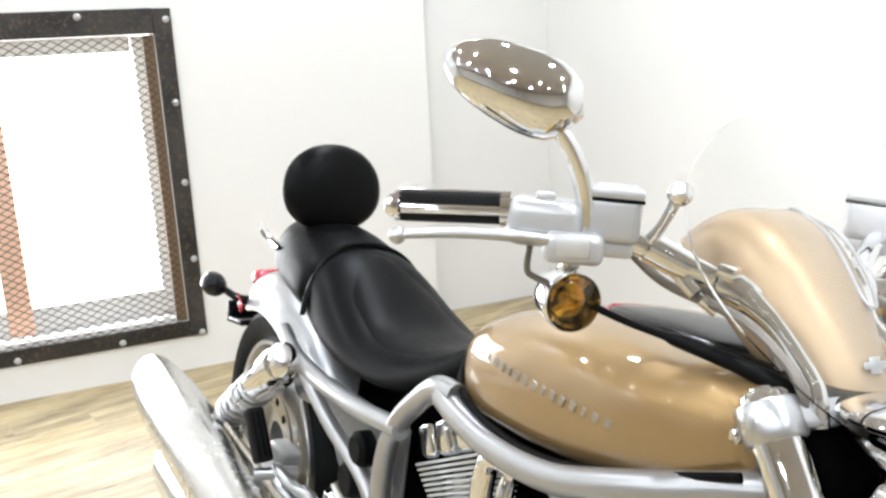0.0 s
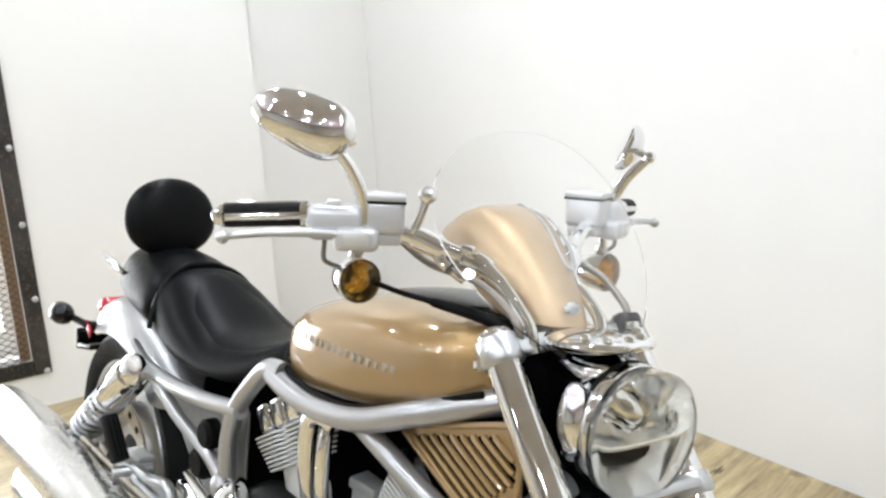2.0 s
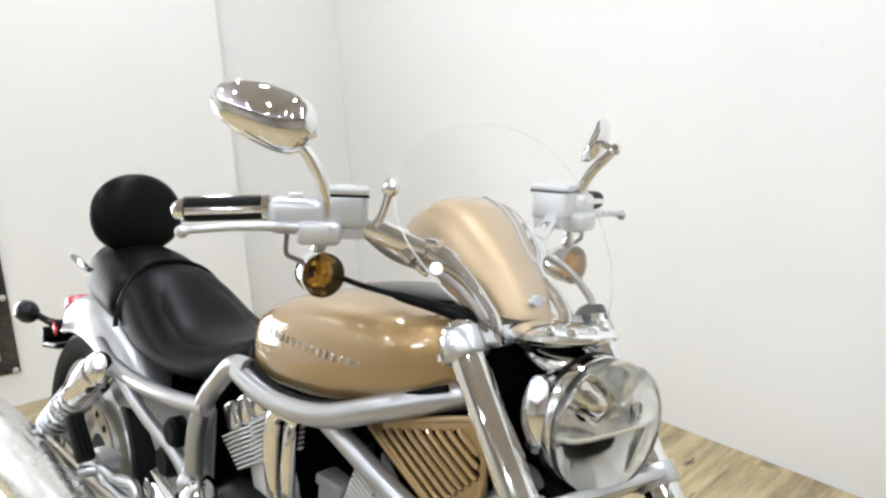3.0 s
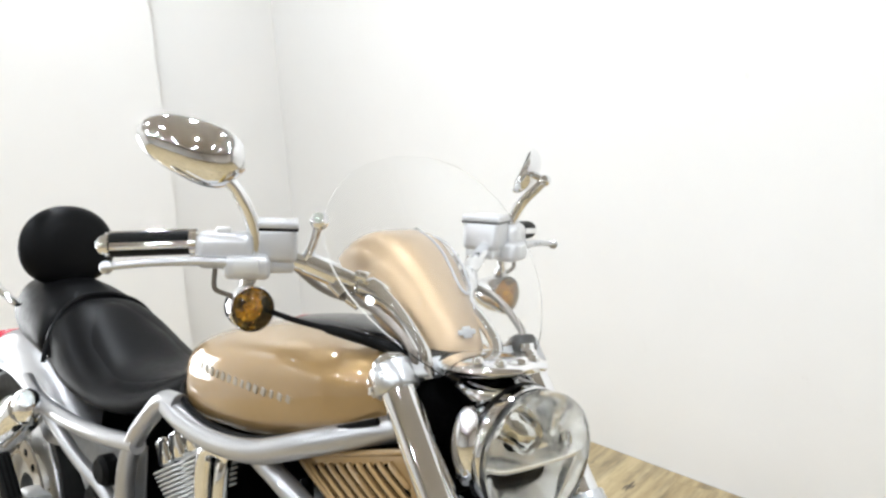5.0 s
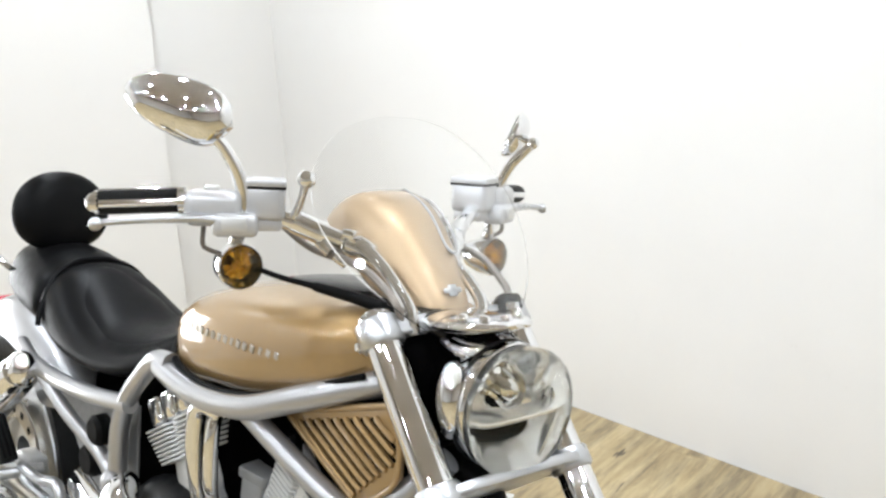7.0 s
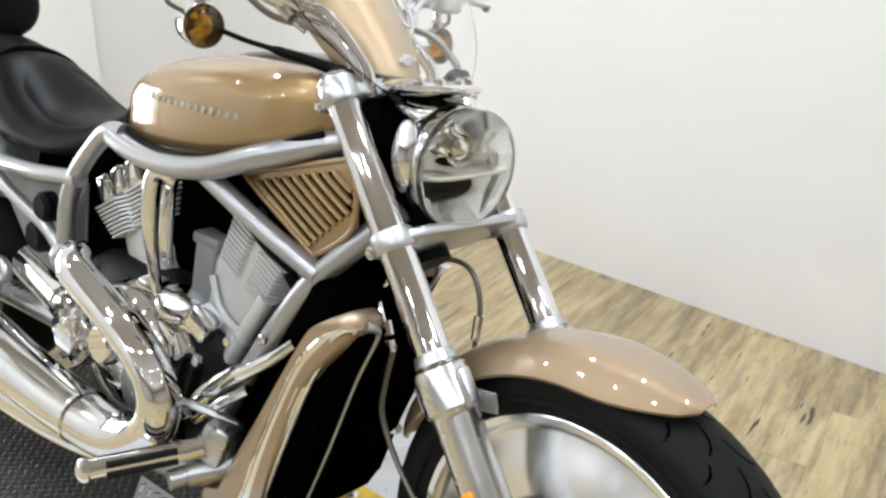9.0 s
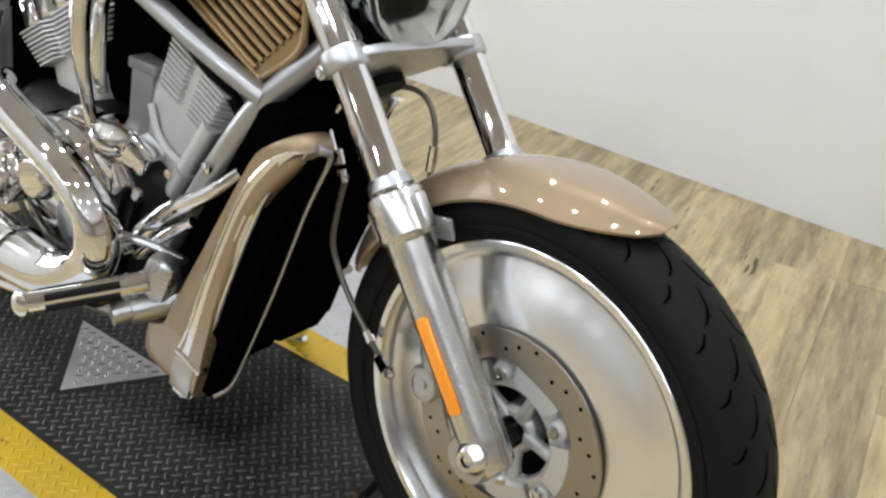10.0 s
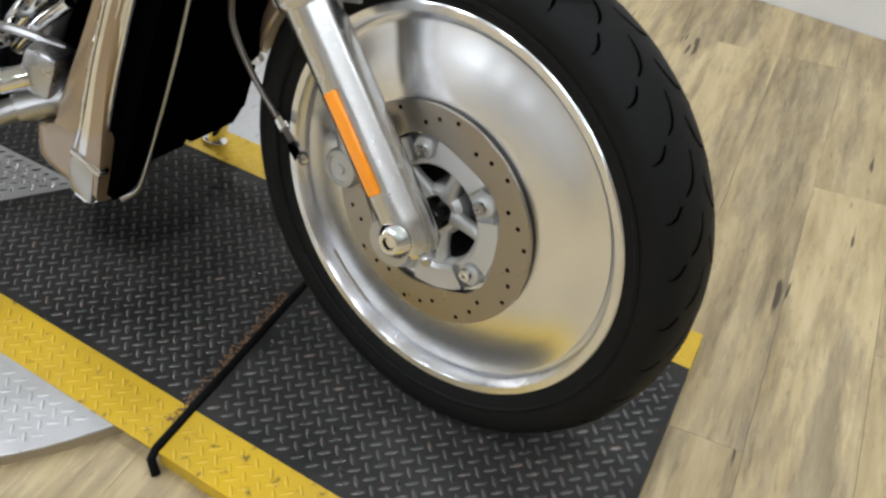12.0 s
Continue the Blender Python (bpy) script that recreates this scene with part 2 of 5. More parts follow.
def dark_patch(m):
    """A tongue on the plate in front of the engine, darker than the paint and evenly rough."""
    n, l, b = nodes_of(m)
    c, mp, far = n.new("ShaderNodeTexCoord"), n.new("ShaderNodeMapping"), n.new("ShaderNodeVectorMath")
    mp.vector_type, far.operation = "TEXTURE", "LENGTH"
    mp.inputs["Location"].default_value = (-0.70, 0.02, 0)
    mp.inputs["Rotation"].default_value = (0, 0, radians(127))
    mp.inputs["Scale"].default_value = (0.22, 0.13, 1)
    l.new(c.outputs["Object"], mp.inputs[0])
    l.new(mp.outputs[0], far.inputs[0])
    patch_mask = mixed(m, 0.35, far.outputs["Value"], noise_node(m, texture_coords(m), 16, 4, 0.6))
    patch_mask = ramp(m, patch_mask, [(0.72, (1, 1, 1)), (0.86, (0, 0, 0))])
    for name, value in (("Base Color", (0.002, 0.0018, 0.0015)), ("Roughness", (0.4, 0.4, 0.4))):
        l.new(mixed(m, patch_mask, b.inputs[name].links[0].from_socket, value), b.inputs[name])


dark_patch(PLATE_BLACK)
dark_patch(PLATE_TREAD)
dirty(IRON, (0.022, 0.021, 0.02), (0.055, 0.05, 0.045), (0.12, 0.075, 0.045), 0.57, 5.0)
dirty(PLATE_YELLOW, (0.58, 0.37, 0.012), (0.44, 0.285, 0.02), (0.16, 0.11, 0.02), 0.60)
dirty(PLATE, (0.50, 0.50, 0.505), (0.40, 0.40, 0.395), (0.24, 0.23, 0.21), 0.63)
dirty(WALL, (0.75, 0.737, 0.715), (0.725, 0.712, 0.69), (0.70, 0.685, 0.66), 0.68, 0.9)
bumped(WALL, noise_node(WALL, texture_coords(WALL), 260, 3), 0.08, 0.0006)
bumped(LEATHER, noise_node(LEATHER, texture_coords(LEATHER), 420, 3), 0.18, 0.0006)
bumped(CAST, noise_node(CAST, texture_coords(CAST), 700, 3), 0.25, 0.0005)
bumped(RUBBER, noise_node(RUBBER, texture_coords(RUBBER), 500, 3), 0.2, 0.0005)

# ---- the room ----
WX, WY, H = -3.42, 1.572, 3.1      # window wall, long wall, ceiling height


def plain(name, size, centre, mat, label, bevel=0.0):
    bm = bmesh.new()
    box(bm, size, Matrix.Translation(centre), bevel)
    return tagged(part(name, bm, mat), label, name.split("_")[0], kind="structure")


plain("floor", (12.0, 12.4, 0.1), (1.9, -4.0, FLOOR - 0.05), SUBFLOOR, "worn pale wood-look vinyl plank floor")
plain("wall_north", (11.0, 0.15, H), (1.9, WY + 0.075, FLOOR + H / 2), WALL, "plain white painted wall behind the motorcycle")
plain("wall_east", (0.15, 11.5, H), (7.3, -4.2, FLOOR + H / 2), BEIGE, "plain pale beige painted wall")
plain("wall_south", (11.0, 0.15, H), (1.9, -9.9, FLOOR + H / 2), WALL, "plain white painted wall")
plain("ceiling", (11.6, 12.0, 0.1), (1.9, -4.1, FLOOR + H + 0.05), CEIL, "plain white ceiling")
# window wall round its opening
PIER = 0.902           # where the window wall steps back
y0, y1, z0, z1 = -1.70, -0.195, 0.175, 1.305
for size, c in (((0.15, PIER - y1, H), (WX - 0.075, (PIER + y1) / 2, FLOOR + H / 2)), ((0.15, y0 + 9.9, H), (WX - 0.075, (y0 - 9.9) / 2, FLOOR + H / 2)),
                ((0.15, y1 - y0, z0 - FLOOR), (WX - 0.075, (y0 + y1) / 2, (z0 + FLOOR) / 2)), ((0.15, y1 - y0, H + FLOOR - z1), (WX - 0.075, (y0 + y1) / 2, (z1 + H + FLOOR) / 2))):
    plain("wall_west", size, c, WALL, "white painted wall with a meshed window")
plain("wall_recess", (0.15, WY - PIER + 0.1, H), (WX - 0.21, (WY + PIER - 0.1) / 2, FLOOR + H / 2), WALL, "beige-shaded recessed corner of the wall")

# ---- lamps ----
for i, x in enumerate((-3.0, -1.8, -0.5, 0.8, 2.1, 3.4)):
    for j, y in enumerate((-5.8, -3.6, -1.5, 0.55)):
        spot = area_lamp("ceiling_spot", pose(x + 0.25 * (j % 2), y, FLOOR + H - 0.02), 0.10, 0.10, (30, 28, 21, 27)[j], (0.85, 0.92, 1.0))
        spot.data.shape = "DISK"
area_lamp("window_light", pose(WX - 0.16, (y0 + y1) / 2, (z0 + z1) / 2, 0, -90, 0), 1.0, 1.4, 50, (0.93, 0.97, 1))

# ---- the motorcycle ----
LEAN, STEER = 8.0, 5.5
HUB = 0.265 * math.cos(radians(LEAN)) + 0.06
bike = thing("motorcycle", "champagne gold and silver cruiser motorcycle leaning on its stand", "motorcycle", m=pose(0, 0, HUB, -LEAN) @ Matrix.Translation((0, 0, -0.325)))
C = pose(-0.35, 0, 0, 0, 0, STEER) @ Matrix.Translation((0.35, 0, 0))   # chassis; fork, bar and front wheel stand straight
AX = Matrix.Translation((0, 0, 0.325))
FORK0, FORK = Vector((0.02, 0, 0.325)), Vector((-0.612, 0, 0.791)).normalized()


def build(name, mat, make, parent=None, label="", at=None, angle=40):
    """A part from one function that fills its bmesh."""
    bm = bmesh.new()
    make(bm)
    return part(name, bm, mat, parent or bike, label, at, angle)


def turned(x, y, z, along):
    """A pose at x, y, z whose -y axis runs along the given way."""
    q = Vector((0, -1, 0)).rotation_difference(Vector(along).normalized())
    return Matrix.Translation((x, y, z)) @ q.to_matrix().to_4x4()


def section(x, w, zb, zt, power=2.4, n=28, dip=0.0, taper=0.0):
    """One ring across the machine: a rounded box from zb to zt, w to each side; dip hollows its top, taper narrows it upwards."""
    zc, h, ring = (zb + zt) / 2, (zt - zb) / 2, []
    for k in range(n):
        t = 2 * math.pi * k / n
        c, s = math.cos(t), math.sin(t)
        y = w * math.copysign(abs(c) ** (2 / power), c)
        z = zc + h * math.copysign(abs(s) ** (2 / power), s)
        if s > 0:
            z -= dip * (1 - (y / w) ** 2)
        ring.append((x, y * (1 - taper * (z - zb) / (zt - zb)), z))
    return ring


def body(bm, rows, steps=5, power=2.4, dips=None, n=28, taper=0.0):
    """Rows of x, half width, bottom and top, smoothed along x and closed at both ends."""
    data = [(*r, d) for r, d in zip(rows, dips or [0.0] * len(rows))]
    line = smooth_line(data, steps)
    loft(bm, [section(*q[:4], power, n, q[4], taper) for q in line])


def bolt(bm, at, along, r=0.006, h=0.004):
    lathe(bm, [(0, h), (r * 0.75, h), (r, h * 0.6), (r, -0.002)], turned(*at, along), 10)


# front wheel
def tyre(bm, hub, big, half, inner):
    lathe(bm, [(inner - 0.004, half * 0.76), (inner + 0.01, half * 0.86), (inner + 0.024, half * 0.97), (big - 0.028, half), (big - 0.014, half * 0.86), (big - 0.005, half * 0.55), (big - 0.0006, half * 0.2),
               (big, 0), (big - 0.0006, -half * 0.2), (big - 0.005, -half * 0.55), (big - 0.014, -half * 0.86), (big - 0.028, -half), (inner + 0.024, -half * 0.97), (inner + 0.01, -half * 0.86), (inner - 0.004, -half * 0.76)], hub, 128)


def tread_at(a, s, big=0.325, half=0.06):
    """A place on the tread: angle, and the share of the half width."""
    q = abs(s)
    drop = np.interp(q, [0, 0.2, 0.55, 0.86, 1.0], [0, 0.0006, 0.005, 0.014, 0.028])
    r = big - drop + 0.0006
    return Vector((r * math.cos(a), -s * half, 0.325 + r * math.sin(a)))


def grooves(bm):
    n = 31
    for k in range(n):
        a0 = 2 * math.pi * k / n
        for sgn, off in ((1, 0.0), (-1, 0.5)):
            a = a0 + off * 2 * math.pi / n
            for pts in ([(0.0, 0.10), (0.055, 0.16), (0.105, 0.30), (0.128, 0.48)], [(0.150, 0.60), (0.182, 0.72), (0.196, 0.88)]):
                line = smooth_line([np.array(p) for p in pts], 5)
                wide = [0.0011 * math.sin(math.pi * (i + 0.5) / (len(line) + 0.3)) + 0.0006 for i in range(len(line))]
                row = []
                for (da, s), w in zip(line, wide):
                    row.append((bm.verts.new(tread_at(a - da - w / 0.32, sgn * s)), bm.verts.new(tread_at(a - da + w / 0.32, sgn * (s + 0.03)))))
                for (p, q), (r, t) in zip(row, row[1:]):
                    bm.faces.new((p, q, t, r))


wheel = build("front_wheel", SPUN, lambda bm: lathe(bm, [
    (0.2555, 0.049), (0.2535, 0.0505), (0.2445, 0.0495), (0.240, 0.043), (0.2385, 0.024), (0.2335, 0.023), (0.2315, 0.034), (0.222, 0.0355), (0.205, 0.0415), (0.185, 0.0468), (0.165, 0.0505), (0.145, 0.0525), (0.12, 0.0532),
    (0.096, 0.050), (0.09, 0.046), (0.088, 0.0), (0.088, -0.046), (0.12, -0.051), (0.17, -0.0445), (0.224, -0.0365), (0.2345, -0.0325), (0.2385, -0.034), (0.240, -0.044), (0.2445, -0.0495), (0.2535, -0.0505), (0.2555, -0.049)], AX, 128, True),
    label="solid spun aluminium disc wheel")
tread = build("tyre", RUBBER, lambda bm: tyre(bm, AX, 0.325, 0.06, 0.2555), wheel, "worn black rubber tyre with curved sipes")
# ribbons laid on the tread; their black stands for shade inside the sipes
build("tread_groove", SHADE_BLACK, grooves, wheel)
build("sidewall_ring", RUBBER, lambda bm: lathe(bm, [(0.270, 0.0560), (0.272, 0.0590), (0.275, 0.0592), (0.277, 0.0586)], AX, 96), wheel)


def hub_star(bm):
    for k in range(5):
        a = radians(69 + 72 * k)
        c, s = math.cos(a), math.sin(a)
        tube(bm, [(0.02 * c, -0.036, 0.325 + 0.02 * s), (0.05 * c, -0.042, 0.325 + 0.05 * s), (0.092 * c, -0.046, 0.325 + 0.092 * s)], [0.013, 0.009, 0.013], 10, 4)
    lathe(bm, [(0, 0.045), (0.027, 0.045), (0.033, 0.038), (0.033, 0.0)], AX, 32)


build("hub_spider", CAST, hub_star, wheel)
build("hub_bearing", GLOSS, lambda bm: lathe(bm, [(0, 0.07), (0.018, 0.07), (0.021, 0.066), (0.021, 0.03)], AX, 28), wheel)
build("hub_back", BLACK, lambda bm: lathe(bm, [(0, 0.004), (0.0875, 0.004)], AX, 40), wheel)


def rotor_ring(bm):
    inner = [(0.103 + 0.004 * math.cos(5 * (2 * math.pi * k / 80) - radians(105) * 5)) for k in range(80)]
    front, back = [], []
    for k in range(80):
        a = 2 * math.pi * k / 80
        for lst, y in ((front, -0.0625), (back, -0.0575)):
            lst.append((bm.verts.new((0.1455 * math.cos(a), y, 0.325 + 0.1455 * math.sin(a))), bm.verts.new((inner[k] * math.cos(a), y, 0.325 + inner[k] * math.sin(a)))))
    for k in range(80):
        j = (k + 1) % 80
        (a, b), (c, d), (e, f), (g, h) = front[k], front[j], back[k], back[j]
        for quad in ((a, c, d, b), (e, f, h, g), (a, e, g, c), (b, d, h, f)):
            bm.faces.new(quad)


rotor = build("brake_disc", STEEL, rotor_ring, wheel, "drilled steel brake disc")
# black caps on the steel; the colour stands for shade in the holes
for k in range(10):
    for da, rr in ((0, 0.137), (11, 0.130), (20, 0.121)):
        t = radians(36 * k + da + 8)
        build("drill_hole", SHADE_BLACK, lambda bm: lathe(bm, [(0, 0.06275), (0.0031, 0.06275), (0.0031, 0.0615)], Matrix.Translation((rr * math.cos(t), 0, 0.325 + rr * math.sin(t))), 8), wheel)


build("disc_carrier", CAST, lambda bm: lathe(bm, [(0.063, 0.042), (0.09, 0.042), (0.09, 0.054), (0.066, 0.054), (0.063, 0.050)], AX, 60, True), wheel)
for k in range(5):
    turn = 105 + 72 * k
    build("carrier_segment", CAST, lambda bm: lathe(bm, [(0.069, 0.050), (0.100, 0.052), (0.101, 0.058), (0.099, 0.0605), (0.072, 0.0605), (0.068, 0.056)], AX, 12, True, (turn + 14, turn + 58)), wheel)
    build("carrier_boss", CAST, lambda bm: lathe(bm, [(0, 0.06), (0.013, 0.06), (0.015, 0.057), (0.015, 0.046)], Matrix.Translation((0.087 * math.cos(radians(turn)), 0, 0.325 + 0.087 * math.sin(radians(turn)))), 18), wheel)
for k in range(5):
    a = radians(105 + 72 * k)
    build("disc_bolt", CHROME, lambda bm: lathe(bm, [(0, 0.066), (0.0035, 0.066), (0.0035, 0.068), (0.0075, 0.068), (0.0085, 0.066), (0.0085, 0.058)], Matrix.Translation((0.084 * math.cos(a), 0, 0.325 + 0.084 * math.sin(a))), 14), wheel)


build("balance_weight", STEEL, lambda bm: lathe(bm, [(0.2335, 0.0245), (0.2385, 0.0255), (0.2390, 0.034), (0.2345, 0.034)], AX, 14, True, (222, 243)), wheel, "grey stick-on balance weight")


# fork
def on_fork(s, d, out=0.0, fore=0.0):
    """A place d along a leg; out: away from the machine, fore: across the leg towards the front."""
    return FORK0 + FORK * d + Vector((0.791 * fore, s * (0.115 + out), 0.612 * fore))


def along_fork(s, d):
    return Matrix.Translation(on_fork(s, d)) @ Vector((0, -1, 0)).rotation_difference(FORK).to_matrix().to_4x4()


for s in (-1, 1):
    leg = build("fork_leg", POLISHED, lambda bm: lathe(bm, [(0, -0.018), (0.022, -0.018), (0.03, -0.008), (0.0315, 0.03), (0.0315, 0.285), (0.0325, 0.289), (0.0365, 0.293), (0.037, 0.296), (0.037, 0.343), (0.0355, 0.349), (0.029, 0.352), (0.026, 0.352)], along_fork(s, 0), 32), label="polished aluminium fork slider")
    build("fork_tube", CHROME, lambda bm: lathe(bm, [(0.0245, 0.35), (0.0245, 0.76)], along_fork(s, 0), 32), leg, "chromed fork tube")
    build("dust_seal", ALLOY, lambda bm: lathe(bm, [(0.0247, 0.372), (0.028, 0.366), (0.03, 0.356)], along_fork(s, 0), 28), leg)
    build("slider_lug", ALLOY, lambda bm: [box(bm, (0.022, 0.02, 0.05), Matrix.Translation(on_fork(s, 0.315, 0.0, 0.036)) @ pose(0, 0, 0, 0, -37.7, 0), 0.006), box(bm, (0.02, 0.02, 0.04), Matrix.Translation(on_fork(s, 0.32, 0.006, -0.036)) @ pose(0, 0, 0, 0, -37.7, 0), 0.006)], leg)
    build("fork_cap", CHROME, lambda bm: lathe(bm, [(0, 0.784), (0.010, 0.783), (0.011, 0.779), (0.020, 0.778), (0.0235, 0.774), (0.0240, 0.765), (0.0240, 0.758)], along_fork(s, 0), 32), leg)
    build("reflector", ORANGE, lambda bm: box(bm, (0.019, 0.006, 0.125), Matrix.Translation(on_fork(s, 0.13, 0.0325, 0.004)) @ pose(0, 0, 0, 0, -37.7, 0), 0.0028, 2), leg, "orange side reflector strip")
    build("axle_clamp", ALLOY, lambda bm: [lathe(bm, [(0, -0.02), (0.03, -0.02), (0.034, -0.014), (0.034, 0.02), (0.03, 0.027), (0, 0.027)], Matrix.Translation((0.004, s * 0.115, 0.325)) @ (Matrix() if s < 0 else pose(0, 0, 0, 0, 0, 180)), 28), bolt(bm, (0.05, s * 0.13, 0.318), (0.5, s, -0.3), 0.007)], leg)
    build("axle_nut", CHROME, lambda bm: lathe(bm, [(0, 0.047), (0.006, 0.047), (0.006, 0.041), (0.0085, 0.041), (0.0085, 0.05), (0.014, 0.05), (0.021, 0.044), (0.0235, 0.034), (0.0235, 0.02)], Matrix.Translation((0.012, s * 0.104, 0.333)) @ (Matrix() if s < 0 else pose(0, 0, 0, 0, 0, 180)), 24), leg)
    for d, back in ((0.528, -0.034), (0.75, -0.034)):
        lug = build("clamp_lug", ALLOY, lambda bm: rod(bm, on_fork(s, d, 0.0, back) + Vector((0, s * -0.012, 0)), on_fork(s, d, 0.0, back) + Vector((0, s * 0.016, 0)), 0.0095), leg)
        build("clamp_bolt", CHROME, lambda bm: bolt(bm, tuple(on_fork(s, d, 0.016, back)), (0, s, 0), 0.0065), leg)


def yoke(bm, d, thick, back, flat, front):
    """A triple clamp: a plate across both legs with a round eye at each end."""
    m = Matrix.Translation(FORK0 + FORK * d) @ pose(0, 0, 0, 0, -37.7, 0)
    for s in (-1, 1):
        lathe(bm, [(0.0245, -thick), (0.0275, -thick), (0.030, -thick + 0.003), (0.030, thick - 0.003), (0.0275, thick), (0.0245, thick)], along_fork(s, d), 28, True)
    out = [(0.028, -0.115), (front, -0.07), (front, 0.07), (0.028, 0.115), (-0.03, 0.115), (-back, 0.06), (-back, -0.06), (-0.03, -0.115)]
    low, high = [bm.verts.new(m @ Vector((x, y, -flat))) for x, y in out], [bm.verts.new(m @ Vector((x, y, flat))) for x, y in out]
    faces = [bm.faces.new(low), bm.faces.new(high[::-1])] + [bm.faces.new((low[i], high[i], high[(i + 1) % 8], low[(i + 1) % 8])) for i in range(8)]
    bmesh.ops.bevel(bm, geom=list({e for f in faces for e in f.edges}), offset=0.005, segments=2, profile=0.5, affect="EDGES")


build("lower_yoke", ALLOY, lambda bm: yoke(bm, 0.528, 0.0145, 0.07, 0.0075, 0.036), label="polished lower fork yoke")
build("upper_yoke", ALLOY, lambda bm: yoke(bm, 0.75, 0.0185, 0.07, 0.0125, 0.022), label="polished upper fork yoke")
build("steering_head", BLACK, lambda bm: [rod(bm, FORK0 + FORK * 0.5 + Vector((-0.06, 0, -0.04)), FORK0 + FORK * 0.74 + Vector((-0.06, 0, -0.04)), 0.036), box(bm, (0.1, 0.12, 0.14), Matrix.Translation((-0.42, 0, 0.83)) @ pose(0, 0, 0, 0, -37, 0), 0.015)])


# front fender
def fender(bm, cx, cz, radius, a0, a1, half, crown, lip, steps=28, tip=0.35):
    """An arc of sheet metal over a wheel, curved across, narrowing to its ends, with a real thickness."""
    outer, inner = [], []
    for k in range(steps + 1):
        u = k / steps
        a = radians(a0 + (a1 - a0) * u)
        end = math.sin(math.pi / 2 * min(1.0, min(u, 1 - u) / tip)) ** 0.6
        for lst, off in ((outer, 0.0), (inner, -0.004)):
            ring = []
            for j in range(13):
                v = -1 + j / 6
                w = half * (0.25 + 0.75 * end)
                drop = crown * abs(v) ** 2.6 + lip * abs(v) ** 6 * end
                r = radius + off - drop * (0.35 + 0.65 * end)
                ring.append((cx + r * math.cos(a), w * v * (1 if off == 0 else 0.97), cz + r * math.sin(a)))
            lst.append(ring)
    rings = [o + i[::-1] for o, i in zip(outer, inner)]
    loft(bm, rings)


build("front_fender", PEARL, lambda bm: fender(bm, 0.0, 0.325, 0.354, 69, 166, 0.076, 0.024, 0.018, 40, 0.22), label="short champagne gold front fender")
for s in (-1, 1):
    build("fender_bracket", ALLOY, lambda bm: [box(bm, (0.09, 0.006, 0.03), Matrix.Translation(on_fork(s, 0.30, -0.038)) @ pose(0, 0, 0, 0, -12, 0), 0.003), bolt(bm, tuple(on_fork(s, 0.31, -0.034)), (0, s, 0), 0.007)])


# brake caliper and hoses
def caliper(bm):
    m = Matrix.Translation((-0.120, -0.066, 0.368)) @ pose(0, 0, 0, 0, -20, 0)
    box(bm, (0.046, 0.036, 0.08), m, 0.016, 3)
    boss = Matrix.Translation((-0.128, -0.064, 0.343))
    lathe(bm, [(0, 0.024), (0.007, 0.024), (0.008, 0.021), (0.017, 0.021), (0.018, 0.024), (0.024, 0.023), (0.027, 0.018), (0.027, 0.0)], boss, 28)
    box(bm, (0.05, 0.014, 0.03), m @ Matrix.Translation((0.04, -0.008, 0.03)), 0.006)


cal = build("brake_caliper", ALLOY, caliper, label="cast alloy front brake caliper")
build("banjo_bolt", CHROME, lambda bm: bolt(bm, (-0.172, -0.102, 0.345), (-0.3, -1, 0), 0.009, 0.008), cal)
hose = build("brake_hose", HOSE, lambda bm: tube(bm, [(-0.345, -0.055, 0.565), (-0.352, -0.06, 0.5), (-0.352, -0.06, 0.45), (-0.313, -0.06, 0.393), (-0.25, -0.065, 0.345), (-0.19, -0.09, 0.335)], 0.0044, 10), label="braided front brake hose")
for p, q, rr in (((-0.365, -0.06, 0.597), (-0.356, -0.06, 0.578), 0.009), ((-0.352, -0.06, 0.572), (-0.346, -0.06, 0.555), 0.0075), ((-0.262, -0.062, 0.352), (-0.247, -0.066, 0.343), 0.0075), ((-0.215, -0.08, 0.336), (-0.18, -0.1, 0.337), 0.0085)):
    build("hose_fitting", CHROME, lambda bm: rod(bm, p, q, rr, seg=8), hose)
build("hard_line", CHROME, lambda bm: tube(bm, [(-0.36, -0.03, 0.69), (-0.365, -0.06, 0.66), (-0.384, -0.06, 0.635), (-0.372, -0.06, 0.605), (-0.363, -0.06, 0.592)], 0.0038, 8), hose)
hose2 = build("clutch_line", HOSE, lambda bm: tube(bm, [(-0.38, 0.02, 0.675), (-0.34, 0.05, 0.683), (-0.30, 0.05, 0.672), (-0.28, 0.05, 0.63), (-0.281, 0.05, 0.58), (-0.283, 0.05, 0.50), (-0.29, 0.05, 0.45)], 0.0042, 10), label="thin hydraulic line with crimped sleeve")
build("hose_fitting", CHROME, lambda bm: [rod(bm, (-0.279, 0.05, 0.615), (-0.281, 0.05, 0.575), 0.0075, seg=8)], hose2)

# headlight
HEAD = turned(-0.315, 0, 0.838, (1, 0, -0.06)) @ Matrix.Diagonal((1, 1, 1.035, 1))
lamp = build("headlight", CHROME, lambda bm: lathe(bm, [(0, -0.09), (0.03, -0.086), (0.055, -0.072), (0.072, -0.046), (0.0795, -0.018), (0.0815, -0.004), (0.0815, 0.004), (0.079, 0.007), (0.0755, 0.004)], HEAD, 56), label="chrome headlight bucket with clear lens")


